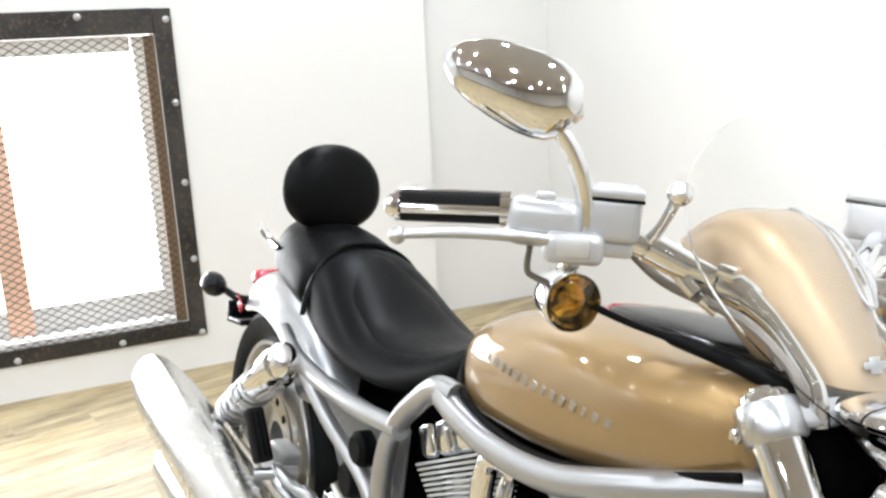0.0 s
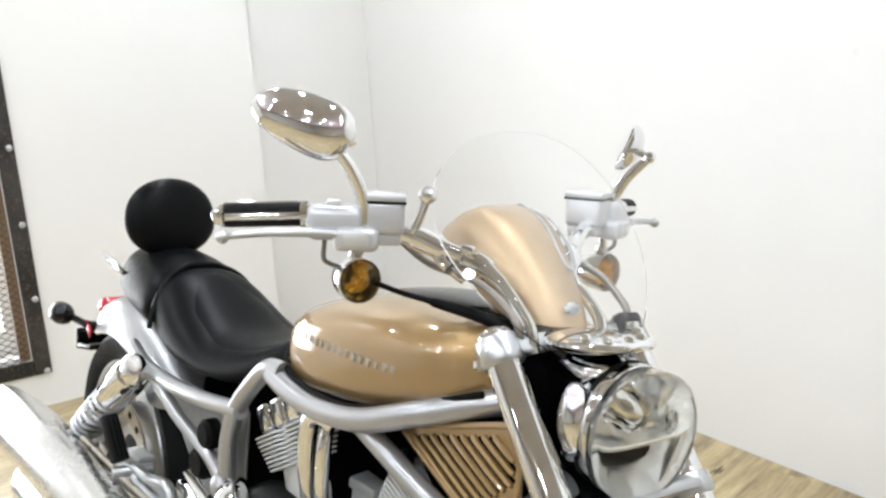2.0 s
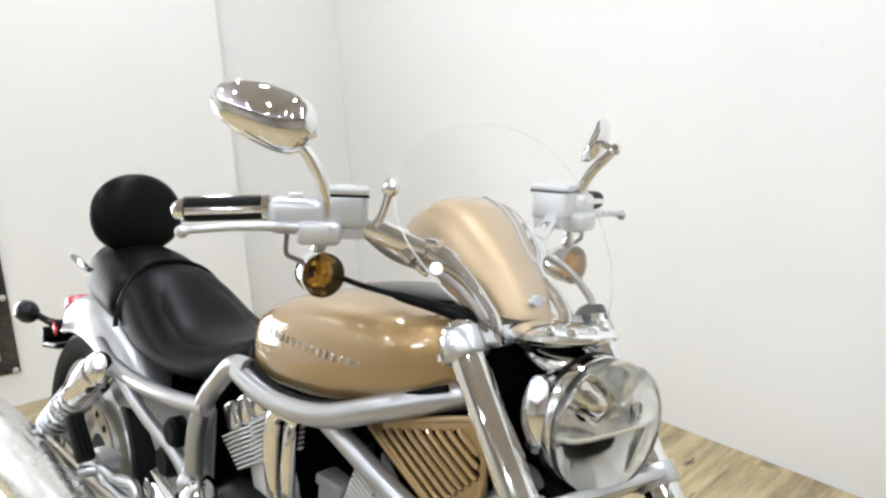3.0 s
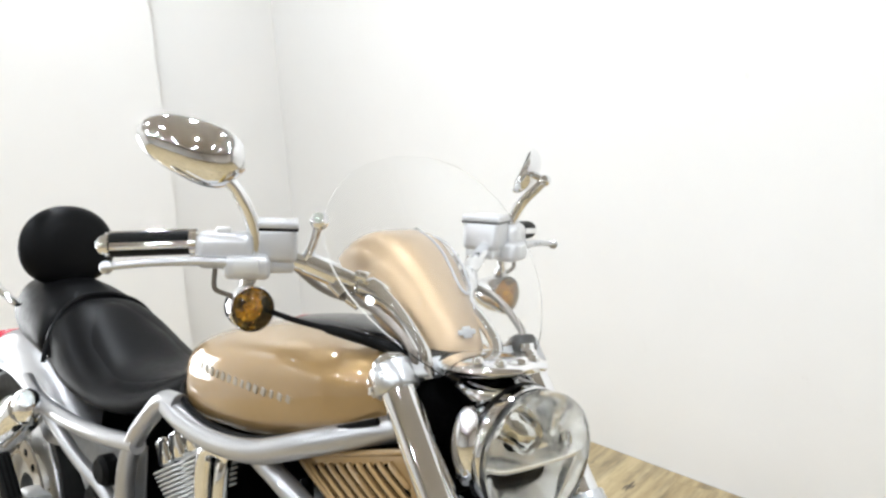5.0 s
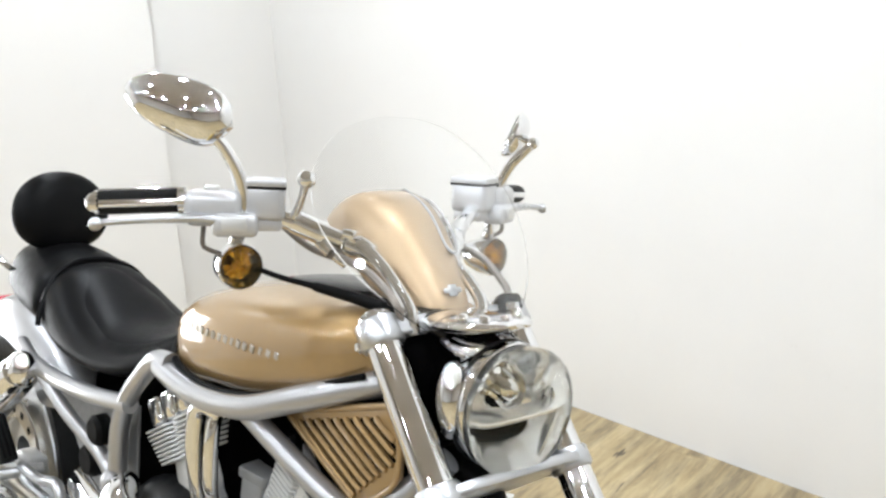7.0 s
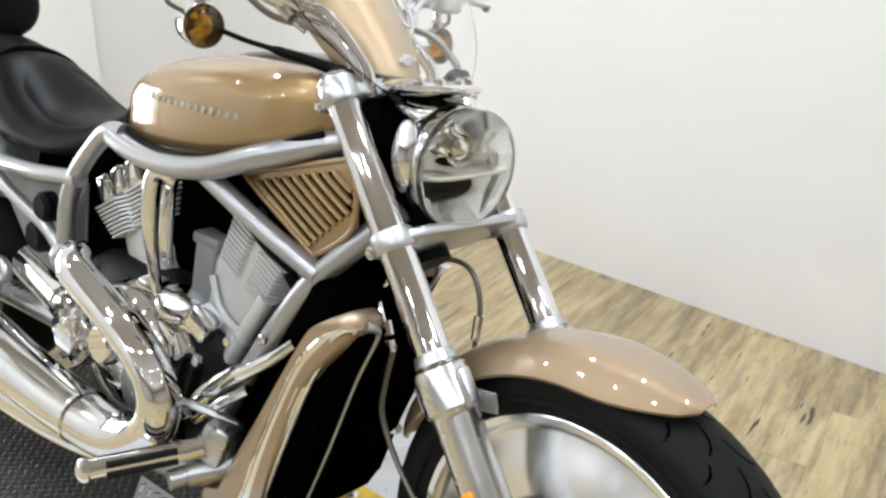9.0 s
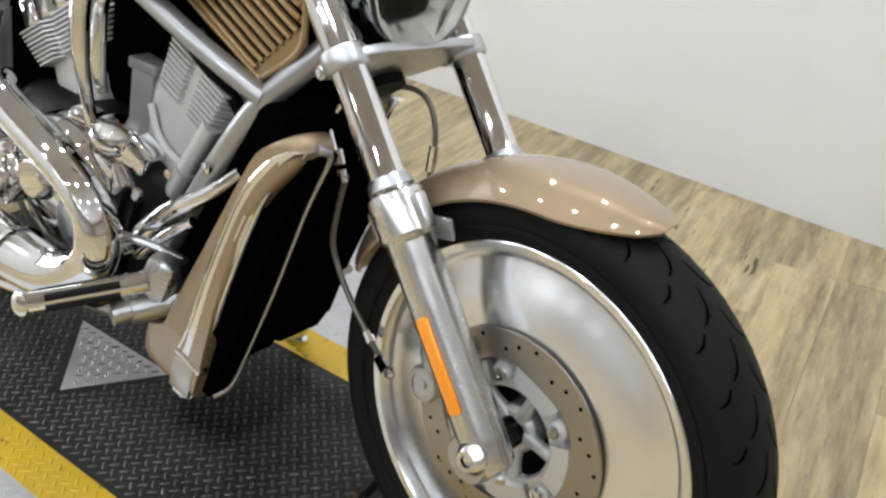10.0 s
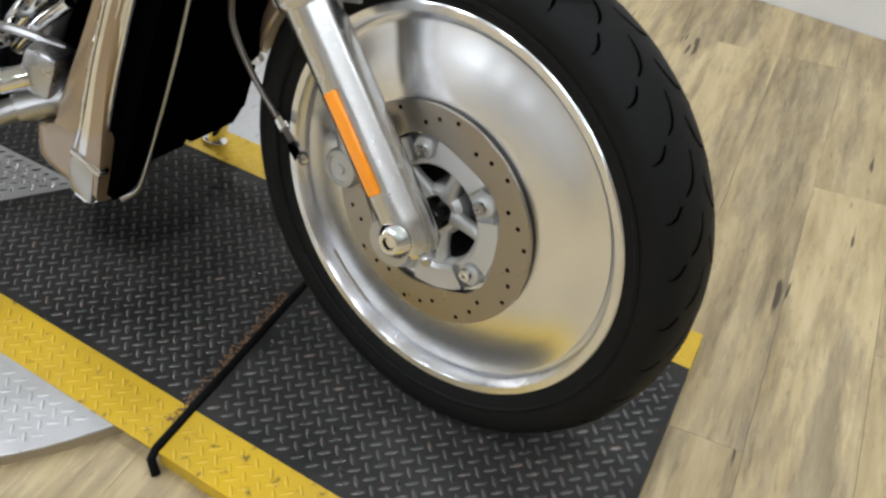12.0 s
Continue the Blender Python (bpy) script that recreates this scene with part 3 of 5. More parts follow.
def reflector_bowl(bm):
    """Twelve facets from the bulb to the rim, the lower half with a second, flatter zone."""
    lathe(bm, [(0, -0.055), (0.018, -0.05), (0.040, -0.033), (0.058, -0.010), (0.068, 0.004), (0.0755, 0.016)], HEAD @ pose(0, 0, 0, 0, 15, 0), 14)


bowl = build("reflector_bowl", BOWL, reflector_bowl, lamp, "faceted bright reflector", angle=5)
build("reflector_step", BOWL, lambda bm: box(bm, (0.132, 0.034, 0.006), HEAD @ Matrix.Translation((0, 0.006, -0.006)) @ pose(0, 0, 0, 8, 0, 0), 0.002), lamp)
for x in (-0.048, 0.046):
    build("reflector_fin", BOWL, lambda bm: box(bm, (0.005, 0.026, 0.056), HEAD @ Matrix.Translation((x, 0.002, -0.036)) @ pose(0, 0, 0, 0, x * 620, 0), 0.0015), lamp)
for x, z, tilt in ((0.038, 0.03, 30), (-0.04, 0.032, -30)):
    build("reflector_cell", BOWL, lambda bm: box(bm, (0.03, 0.012, 0.026), HEAD @ Matrix.Translation((x, 0.006, z)) @ pose(0, 0, 0, 22 * (1 if z > 0 else -1), 0, tilt), 0.003), lamp)
build("bulb_shield", CHROME, lambda bm: [lathe(bm, [(0, 0.006), (0.007, 0.005), (0.012, 0.0), (0.0125, -0.035)], HEAD @ Matrix.Translation((-0.008, 0, 0.024)), 20), lathe(bm, [(0.014, -0.006), (0.019, 0.002), (0.021, 0.0), (0.016, -0.009)], HEAD @ Matrix.Translation((-0.008, 0, 0.024)), 24, True)], lamp)
build("headlight_lens", GLASS, lambda bm: lathe(bm, [(0.0785, 0.006), (0.0815, 0.008), (0.083, 0.028), (0.0835, 0.034), (0.0815, 0.040), (0.074, 0.046), (0.058, 0.052), (0.03, 0.057), (0, 0.0585), (0, 0.0555), (0.03, 0.054), (0.057, 0.049), (0.072, 0.043), (0.078, 0.037), (0.0795, 0.030), (0.0785, 0.010)], HEAD, 56), lamp).visible_shadow = False
build("headlight_bracket", CHROME, lambda bm: [body(bm, [(-0.432, 0.040, 0.878, 0.926), (-0.385, 0.050, 0.872, 0.924), (-0.345, 0.046, 0.885, 0.922), (-0.318, 0.030, 0.904, 0.920)])], lamp)
visor = build("headlight_visor", CHROME, lambda bm: [body(bm, [(-0.448, 0.030, 0.928, 0.938), (-0.425, 0.056, 0.922, 0.944), (-0.385, 0.066, 0.921, 0.948), (-0.345, 0.060, 0.926, 0.951), (-0.315, 0.040, 0.935, 0.950), (-0.304, 0.020, 0.940, 0.947)], 4, 2.2)], lamp, "chrome visor plate over the headlight")
for k in range(5):
    a = radians(-70 + 35 * k)
    build("visor_bolt", CHROME, lambda bm: ball(bm, (-0.372 + 0.048 * math.cos(a), 0.05 * math.sin(a), 0.950), (0.008, 0.008, 0.006)), visor)
build("bucket_trim", GLOSS, lambda bm: lathe(bm, [(0.0800, -0.018), (0.0828, -0.015), (0.0828, -0.011), (0.0805, -0.008)], HEAD, 56), lamp)
# rounded chrome pods on both sides of the bucket
for s in (-1, 1):
    build("side_cover", CHROME, lambda bm: ball(bm, (-0.342, s * 0.070, 0.848), (0.025, 0.023, 0.052)), lamp)
for k in range(5):
    build("wire", BLACK, lambda bm: tube(bm, [(-0.45, -0.07 + 0.025 * k, 0.92), (-0.405 - 0.01 * k, -0.08 + 0.03 * k, 0.88), (-0.40, -0.075 + 0.025 * k, 0.82), (-0.42, -0.05 + 0.02 * k, 0.75)], 0.006, 8), lamp)


# instrument cowl and windscreen
def cowl(bm):
    rows = [  # along the slope: centre x, z, half width, how far the sides sweep back
        (-0.425, 0.925, 0.046, 0.03), (-0.432, 0.955, 0.052, 0.04), (-0.452, 0.985, 0.061, 0.052), (-0.480, 1.02, 0.073, 0.065), (-0.515, 1.055, 0.083, 0.07), (-0.553, 1.082, 0.083, 0.065), (-0.590, 1.092, 0.073, 0.055), (-0.625, 1.085, 0.052, 0.04)]
    out, inn = [], []
    for q in smooth_line(rows, 5):
        x, z, w, back = q
        for lst, k in ((out, 1.0), (inn, 0.94)):
            lst.append([(x - back * abs(v) ** 2.3 - (1 - k) * 0.1, w * k * math.sin(v * 1.45) / math.sin(1.45), z - 0.045 * abs(v) ** 3 - (1 - k) * 0.06) for v in (-1 + j / 9 for j in range(19))])
    loft(bm, [o + i[::-1] for o, i in zip(out, inn)])


fairing = build("instrument_cowl", PEARL, cowl, label="champagne gold instrument cowl")
build("cowl_inlay", SILVER, lambda bm: tube(bm, [(-0.60, 0.038, 1.088), (-0.55, 0.050, 1.076), (-0.51, 0.052, 1.046), (-0.478, 0.042, 1.014), (-0.482, 0.026, 1.02), (-0.53, 0.029, 1.066), (-0.58, 0.026, 1.091)], 0.0022, 8, closed=True), fairing)
build("instruments", GLOSS, lambda bm: body(bm, [(-0.66, 0.05, 1.03, 1.066), (-0.60, 0.062, 1.01, 1.070), (-0.54, 0.056, 0.98, 1.045)]), fairing)
build("cowl_emblem", ALLOY, lambda bm: [box(bm, (0.002, 0.03, 0.007), Matrix.Translation((-0.4335, 0, 0.968)) @ pose(0, 0, 0, 0, -25, 0), 0.001), box(bm, (0.002, 0.014, 0.016), Matrix.Translation((-0.4335, 0, 0.968)) @ pose(0, 0, 0, 0, -25, 0), 0.001)], fairing)


def screen(bm):
    heights = smooth_line([(0.0, 0.080), (0.12, 0.120), (0.3, 0.160), (0.5, 0.178), (0.7, 0.165), (0.85, 0.13), (0.95, 0.085), (1.0, 0.03)], 4)
    front, rear = [], []
    for v, w in heights:
        x, z = -0.377 - 0.195 * v ** 1.15, 0.93 + 0.270 * v
        front.append([(x - 1.1 * (w * u) ** 2, w * u, z) for u in (-1 + j / 10 for j in range(21))])
        rear.append([(a - 0.003, b, c - 0.001) for a, b, c in front[-1]])
    loft(bm, [o + i[::-1] for o, i in zip(front, rear)])


build("windscreen", SCREEN, screen, label="clear plastic windscreen").visible_shadow = False


# tank
TANK_POWER = 3.5
TANK = [(-0.965, 0.08, 0.77, 0.842), (-0.945, 0.122, 0.752, 0.866), (-0.89, 0.152, 0.748, 0.902), (-0.79, 0.166, 0.756, 0.930), (-0.67, 0.166, 0.772, 0.942), (-0.54, 0.150, 0.806, 0.944), (-0.475, 0.120, 0.838, 0.936), (-0.445, 0.085, 0.856, 0.92)]
tank = build("fuel_tank", GOLD, lambda bm: body(bm, TANK, 6, TANK_POWER, n=56), label="champagne gold painted fuel tank cover", at=C)
build("tank_seam", BLACK, lambda bm: [tube(bm, [(-0.962, s * 0.09, 0.845), (-0.950, s * 0.12, 0.815), (-0.90, s * 0.155, 0.793), (-0.79, s * 0.168, 0.781), (-0.67, s * 0.168, 0.792), (-0.54, s * 0.148, 0.833), (-0.46, s * 0.122, 0.862)], 0.005, 8) for s in (-1, 1)], tank, at=C)
build("tank_collar", BLACK, lambda bm: tube(bm, [(-0.925, -0.125, 0.80), (-0.932, -0.112, 0.845), (-0.938, -0.06, 0.868), (-0.94, 0, 0.874), (-0.938, 0.06, 0.868), (-0.932, 0.112, 0.845), (-0.925, 0.125, 0.80)], 0.007, 8), tank, at=C)
build("tank_console", GLOSS, lambda bm: body(bm, [(-0.80, 0.012, 0.915, 0.929), (-0.76, 0.035, 0.915, 0.940), (-0.66, 0.058, 0.92, 0.953), (-0.54, 0.062, 0.92, 0.956), (-0.43, 0.05, 0.91, 0.944), (-0.40, 0.035, 0.90, 0.93)], 5, 3.0), tank, "black tank console", at=C)
build("console_stripe", RED, lambda bm: [tube(bm, [(-0.80, 0, 0.930), (-0.76, s * 0.038, 0.9345), (-0.66, s * 0.061, 0.9335), (-0.54, s * 0.065, 0.9315), (-0.43, s * 0.052, 0.925)], 0.0022, 6) for s in (-1, 1)], tank, at=C)
# raised chrome lettering stands for a maker's name as plain bars
def on_tank(x, z):
    """The tank's right-hand surface at x, z: a place and its outward way."""
    w = np.interp(x, [r[0] for r in TANK], [r[1] for r in TANK])
    zb = np.interp(x, [r[0] for r in TANK], [r[2] for r in TANK])
    zt = np.interp(x, [r[0] for r in TANK], [r[3] for r in TANK])
    v = min(0.99, abs((z - (zb + zt) / 2) / ((zt - zb) / 2)))
    return -w * (1 - v ** TANK_POWER) ** (1 / TANK_POWER)
for k in range(15):
    x = -0.848 + 0.242 * k / 14
    y = on_tank(x, 0.863)
    tilt = math.degrees(math.atan2(on_tank(x, 0.873) - on_tank(x, 0.853), 0.02))
    build("tank_badge", STEEL, lambda bm: [box(bm, (0.0100 if k % 4 else 0.0070, 0.0032, 0.0118), Matrix.Translation((x, y - 0.001, 0.863)) @ pose(0, 0, 0, -tilt, 18, 0), 0.001, 1)], tank, at=C)

# frame
for s in (-1, 1):
    rail = build("frame_tube", SILVER, lambda bm: tube(bm, [(-0.93, s * .163, .775), (-0.87, s * .167, .764), (-0.787, s * .17, .760), (-0.667, s * .17, .775), (-0.56, s * .155, .812), (-0.49, s * .120, .838), (-0.45, s * .095, .850), (-0.42, s * .07, .860)], 0.0190, 20), label="silver painted hydroformed frame tube", at=C)
    build("cross_strut", SILVER, lambda bm: tube(bm, [(-.683, s * .158, .765), (-.56, s * .148, .711), (-.435, s * .135, .662)], 0.0165, 18), rail, at=C)
    build("down_tube", SILVER, lambda bm: tube(bm, [(-.34, s * .08, .775), (-.40, s * .115, .705), (-.455, s * .135, .640), (-.52, s * .145, .54), (-.60, s * .15, .41), (-.66, s * .15, .31), (-.74, s * .15, .22), (-.9, s * .15, .19)], 0.0180, 18), rail, at=C)
    build("rear_hoop", SILVER, lambda bm: tube(bm, [(-.90, s * .16, .785), (-.955, s * .160, .778), (-1.015, s * .156, .735), (-1.068, s * .154, .685), (-1.106, s * .153, .62), (-1.117, s * .153, .54), (-1.112, s * .153, .45)], 0.0175, 18), rail, at=C)
    build("seat_rail", SILVER, lambda bm: tube(bm, [(-1.06, s * .155, .672), (-1.2, s * .165, .657), (-1.36, s * .165, .648), (-1.50, s * .16, .652), (-1.62, s * .14, .665)], 0.0165, 16), rail, at=C)
    build("rear_strut", SILVER, lambda bm: [tube(bm, [(-1.47, s * .165, .652), (-1.30, s * .17, .595), (-1.17, s * .165, .555), (-1.11, s * .16, .51)], 0.0135, 14), ball(bm, (-1.115, s * 0.165, 0.51), (0.026, 0.02, 0.026))], rail, at=C)
    for p, rr in (((-.515, s * .166, .545), 0.009), ((-.56, s * .170, .475), 0.009)):
        build("frame_bolt", CHROME, lambda bm: bolt(bm, p, (0, s, 0), rr), rail, at=C)

# black filler body under the tank, added to stand for the shaded gap
build("shade_filler", SHADE_BLACK, lambda bm: body(bm, [(-1.36, 0.09, 0.30, 0.69), (-1.2, 0.115, 0.32, 0.69), (-1.08, 0.115, 0.40, 0.73), (-0.95, 0.09, 0.5, 0.80), (-0.7, 0.085, 0.55, 0.80), (-0.5, 0.10, 0.6, 0.84), (-0.40, 0.07, 0.66, 0.86)], 4, 5.0), at=C)

# gold intake covers with louvres
for s in (-1, 1):
    y = s * 0.128
    outline = [(-0.617, 0.767), (-0.610, 0.777), (-0.592, 0.785), (-0.50, 0.812), (-0.405, 0.841), (-0.389, 0.838), (-0.381, 0.825), (-0.381, 0.744), (-0.438, 0.693), (-0.453, 0.685), (-0.468, 0.687)]
    cover = build("intake_cover", GOLD, lambda bm: slab(bm, outline, y, y - s * 0.012, 0.004), label="champagne gold louvred intake cover", at=C)
    build("cover_rim", GOLD, lambda bm: tube(bm, [(x * 0.972 - 0.0139, y - s * 0.001, 0.76 + (z - 0.76) * 0.94) for x, z in outline], 0.0048, 10, 4, closed=True), cover, at=C)
    for k in range(9):
        # each louvre runs down to the slanting front edge of the cover
        top = Vector((-0.588 + 0.0205 * k, y, 0.7675 + 0.0061 * k))
        reach = ((-0.464 - top.x) * 0.074 - (0.701 - top.z) * 0.084) / (0.125 * 0.074 + 0.068 * 0.084)
        low = top + Vector((0.125, 0, -0.068)) * min(reach, (-0.390 - top.x) / 0.125)
        build("louvre", GOLD, lambda bm: tube(bm, [top, top.lerp(low, 0.08) + Vector((0, s * 0.0032, 0)), top.lerp(low, 0.92) + Vector((0, s * 0.0032, 0)), low], 0.0042, 8, 2), cover, at=C)
        side = Vector((0.0103, 0, 0.0031))
        # black bar between louvres: the gap's shade drawn as colour
        if k < 8:
            build("slot", SHADE_BLACK, lambda bm: tube(bm, [top + side * 0.95 + Vector((0, s * 0.0006, 0)), top.lerp(low, 0.94) + side + Vector((0, s * 0.0006, 0))], 0.0024, 6), cover, at=C)


# engine
def cylinder(bm, foot, top, half, depth):
    """A tapered block from foot to top in the x-z plane."""
    a, b = np.array(foot), np.array(top)
    d = (b - a) / np.linalg.norm(b - a)
    n = np.array([d[1], -d[0]])
    rings = []
    for u, k in ((0, 0.62), (0.3, 0.74), (0.55, 0.9), (0.62, 1.0), (0.95, 0.95), (1.0, 0.8)):
        c, w = a + (b - a) * u, half * k
        ring = []
        for i in range(24):
            t = 2 * math.pi * i / 24
            p, q = math.cos(t), math.sin(t)
            e = c + n * w * math.copysign(abs(p) ** 0.45, p)
            ring.append((e[0], depth * math.copysign(abs(q) ** 0.45, q), e[1]))
        rings.append(ring)
    loft(bm, rings)


FIN_PLAN = [(-1, -0.5), (-0.72, -0.96), (-0.22, -0.96), (-0.08, -0.80), (0.08, -0.98), (0.62, -0.98), (1, -0.55), (1, 0.6), (0.6, 1), (-0.6, 1), (-1, 0.6)]


def fin(bm, centre, way, half, depth, thick):
    """One cooling fin: a faceted plate across the cylinder's way in the x-z plane."""
    d = np.array(way) / np.linalg.norm(way)
    n = np.array([d[1], -d[0]])
    rings = []
    for off, g in ((-thick, 0.975), (-thick * 0.6, 1.0), (thick * 0.6, 1.0), (thick, 0.975)):
        rings.append([(centre[0] + n[0] * half * g * p + d[0] * off, depth * g * q, centre[1] + n[1] * half * g * p + d[1] * off) for p, q in FIN_PLAN])
    loft(bm, rings)


engine = build("engine_block", ENGINE, lambda bm: [body(bm, [(-1.10, 0.13, 0.24, 0.52), (-1.0, 0.155, 0.22, 0.55), (-0.8, 0.16, 0.22, 0.54), (-0.66, 0.14, 0.23, 0.50), (-0.60, 0.10, 0.26, 0.44)], 4, 5.0)], label="dark grey liquid-cooled V-twin engine", at=C)
FRONT, REAR = ((-0.735, 0.40), (-0.600, 0.672)), ((-0.88, 0.43), (-0.957, 0.635))
build("front_cylinder", CAST, lambda bm: cylinder(bm, *FRONT, 0.090, 0.118), engine, "grey cast alloy cylinder", at=C)
for k in range(10):
    build("cooling_fin", CAST, lambda bm: fin(bm, (-0.582 - 0.0039 * k, 0.668 - 0.0081 * k), (0.436, 0.9), 0.099 - 0.001 * k, 0.132, 0.0026), engine, at=C)
build("rear_cylinder", CAST, lambda bm: cylinder(bm, *REAR, 0.074, 0.112), engine, "grey cast alloy cylinder", at=C)
build("fin_core", BLACK, lambda bm: [fin(bm, (-0.945, 0.637), (-0.47, 0.883), 0.105, 0.112, 0.03)], engine, at=C)
for k in range(9):
    build("cooling_fin", CAST, lambda bm: fin(bm, (-0.960 + 0.0037 * k, 0.664 - 0.0070 * k), (-0.47, 0.883), 0.142 - 0.0055 * k, 0.136, 0.0024), engine, at=C)
for k in range(3):
    build("head_rib", CHROME, lambda bm: box(bm, (0.040, 0.235, 0.055), Matrix.Translation((-1.052 + 0.049 * k, 0, 0.652 + 0.026 * k)) @ pose(0, 0, 0, 0, -28, 0), 0.010, 3), engine, at=C)
build("front_head", CAST, lambda bm: box(bm, (0.12, 0.19, 0.04), Matrix.Translation((-0.585, 0, 0.678)) @ pose(0, 0, 0, 0, 26, 0), 0.012, 2), engine, at=C)
for p, q, rr in (((-0.685, -0.105, 0.405), (-0.612, -0.122, 0.506), 0.0175), ((-0.612, -0.122, 0.506), (-0.556, -0.122, 0.59), 0.0155)):
    build("pushrod_column", CAST, lambda bm: rod(bm, p, q, rr), engine, at=C)
build("cylinder_seam", CAST, lambda bm: tube(bm, [(-0.700, -0.122, 0.585), (-0.682, -0.124, 0.545), (-0.655, -0.124, 0.522), (-0.625, -0.124, 0.51), (-0.605, -0.124, 0.50)], 0.006, 8), engine, at=C)
for k in range(4):
    build("case_web", ENGINE, lambda bm: box(bm, (0.008, 0.03, 0.09), Matrix.Translation((-0.735 + 0.03 * k, -0.15, 0.40 - 0.01 * k)) @ pose(0, 0, 0, 0, 20, 0), 0.003), engine, at=C)
build("side_panel", DARKCAST, lambda bm: slab(bm, [(-1.42, 0.632), (-1.09, 0.655), (-1.10, 0.50), (-1.15, 0.43), (-1.30, 0.44), (-1.40, 0.54)], -0.125, -0.119, 0.002), label="grey side panel behind the frame struts", at=C)
build("intake_throat", DARKCAST, lambda bm: [box(bm, (0.048, 0.07, 0.12), Matrix.Translation((-0.738, -0.085, 0.575)) @ pose(0, 0, 0, 0, 6, 8), 0.008), box(bm, (0.06, 0.06, 0.02), Matrix.Translation((-0.732, -0.09, 0.635)) @ pose(0, 0, 0, 0, 6, 8), 0.005)], engine, at=C)
for p, size, turn in (((-0.70, -0.135, 0.505), (0.055, 0.04, 0.05), (0, 35, 10)), ((-0.80, -0.14, 0.485), (0.06, 0.04, 0.035), (10, -15, 0)), ((-0.735, -0.15, 0.455), (0.045, 0.035, 0.045), (0, 50, -15)), ((-0.845, -0.135, 0.525), (0.05, 0.05, 0.03), (0, 12, 20))):
    build("engine_bracket", CHROME, lambda bm: box(bm, size, Matrix.Translation(p) @ pose(0, 0, 0, *turn), 0.009, 3), engine, at=C)
# chrome coolant pipes in front of the rear cylinder
build("coolant_pipe", CHROME, lambda bm: [tube(bm, [(-0.815, -0.145, 0.50), (-0.813, -0.160, 0.58), (-0.812, -0.168, 0.66), (-0.806, -0.168, 0.725), (-0.786, -0.165, 0.745), (-0.768, -0.15, 0.73)], [0.010, 0.011, 0.0145, 0.0155, 0.0145, 0.012], 14), tube(bm, [(-0.775, -0.150, 0.735), (-0.773, -0.160, 0.70), (-0.778, -0.160, 0.62), (-0.782, -0.15, 0.585)], [0.010, 0.012, 0.012, 0.008], 12)], engine, "chrome coolant pipe", at=C)
build("thermostat_cover", CHROME, lambda bm: [ball(bm, (-0.765, -0.135, 0.515), (0.05, 0.045, 0.035)), box(bm, (0.05, 0.05, 0.06), Matrix.Translation((-0.735, -0.13, 0.50)) @ pose(0, 0, 0, 0, 30, 12), 0.01), box(bm, (0.075, 0.04, 0.02), Matrix.Translation((-0.77, -0.15, 0.475)) @ pose(0, 0, 0, 0, 18, 0), 0.006)], engine, at=C)
CASE = Matrix.Translation((-0.875, -0.15, 0.405))
clutch = build("clutch_cover", CHROME, lambda bm: [lathe(bm, [(0, 0.056), (0.05, 0.055), (0.085, 0.049), (0.108, 0.038), (0.120, 0.022), (0.124, 0.0)], CASE, 48), lathe(bm, [(0, 0.078), (0.03, 0.078), (0.036, 0.072), (0.04, 0.05)], CASE @ Matrix.Translation((0.0, 0, 0.02)), 32)], engine, "polished chrome engine side cover", at=C)
build("water_pump", CHROME, lambda bm: [lathe(bm, [(0, 0.082), (0.03, 0.082), (0.034, 0.076), (0.036, 0.066), (0.05, 0.064), (0.056, 0.056), (0.058, 0.0)], Matrix.Translation((-0.985, -0.15, 0.400)), 36)], engine, at=C)
for t in range(0, 360, 60):
    build("cover_bolt", CHROME, lambda bm: bolt(bm, (-0.985 + 0.047 * math.cos(radians(t)), -0.216, 0.40 + 0.047 * math.sin(radians(t))), (0, -1, 0), 0.008, 0.008), engine, at=C)
build("lower_case", GLOSS, lambda bm: [lathe(bm, [(0, 0.03), (0.09, 0.03), (0.105, 0.018), (0.108, 0.0)], Matrix.Translation((-0.83, -0.15, 0.30)), 40)], engine, at=C)
build("alternator_cover", ALLOY, lambda bm: lathe(bm, [(0, 0.048), (0.045, 0.046), (0.058, 0.036), (0.062, 0.0)], Matrix.Translation((-0.79, -0.16, 0.37)), 36), engine, at=C)
build("starter", CHROME, lambda bm: [rod(bm, (-1.30, -0.13, 0.44), (-1.09, -0.16, 0.425), 0.042), rod(bm, (-1.10, -0.16, 0.425), (-1.075, -0.165, 0.423), 0.036), bolt(bm, (-1.075, -0.165, 0.423), (1, -0.2, 0), 0.018, 0.01)], engine, at=C)
for p, rr in (((-0.70, -0.142, 0.44), 0.013), ((-0.64, -0.125, 0.49), 0.010), ((-0.66, -0.142, 0.37), 0.014), ((-0.69, -0.142, 0.34), 0.012)):
    build("engine_bolt", CHROME, lambda bm: bolt(bm, p, (0, -1, 0), rr, 0.012), engine, at=C)
for pts in ([(-0.64, -0.10, 0.72), (-0.60, -0.12, 0.69), (-0.52, -0.11, 0.63), (-0.50, -0.09, 0.56)], [(-0.58, -0.10, 0.50), (-0.54, -0.11, 0.54), (-0.50, -0.10, 0.60)], [(-0.9, -0.09, 0.5), (-0.95, -0.12, 0.47), (-1.05, -0.12, 0.5)]):
    build("engine_wire", BLACK, lambda bm: tube(bm, pts, 0.011, 8), engine, at=C)
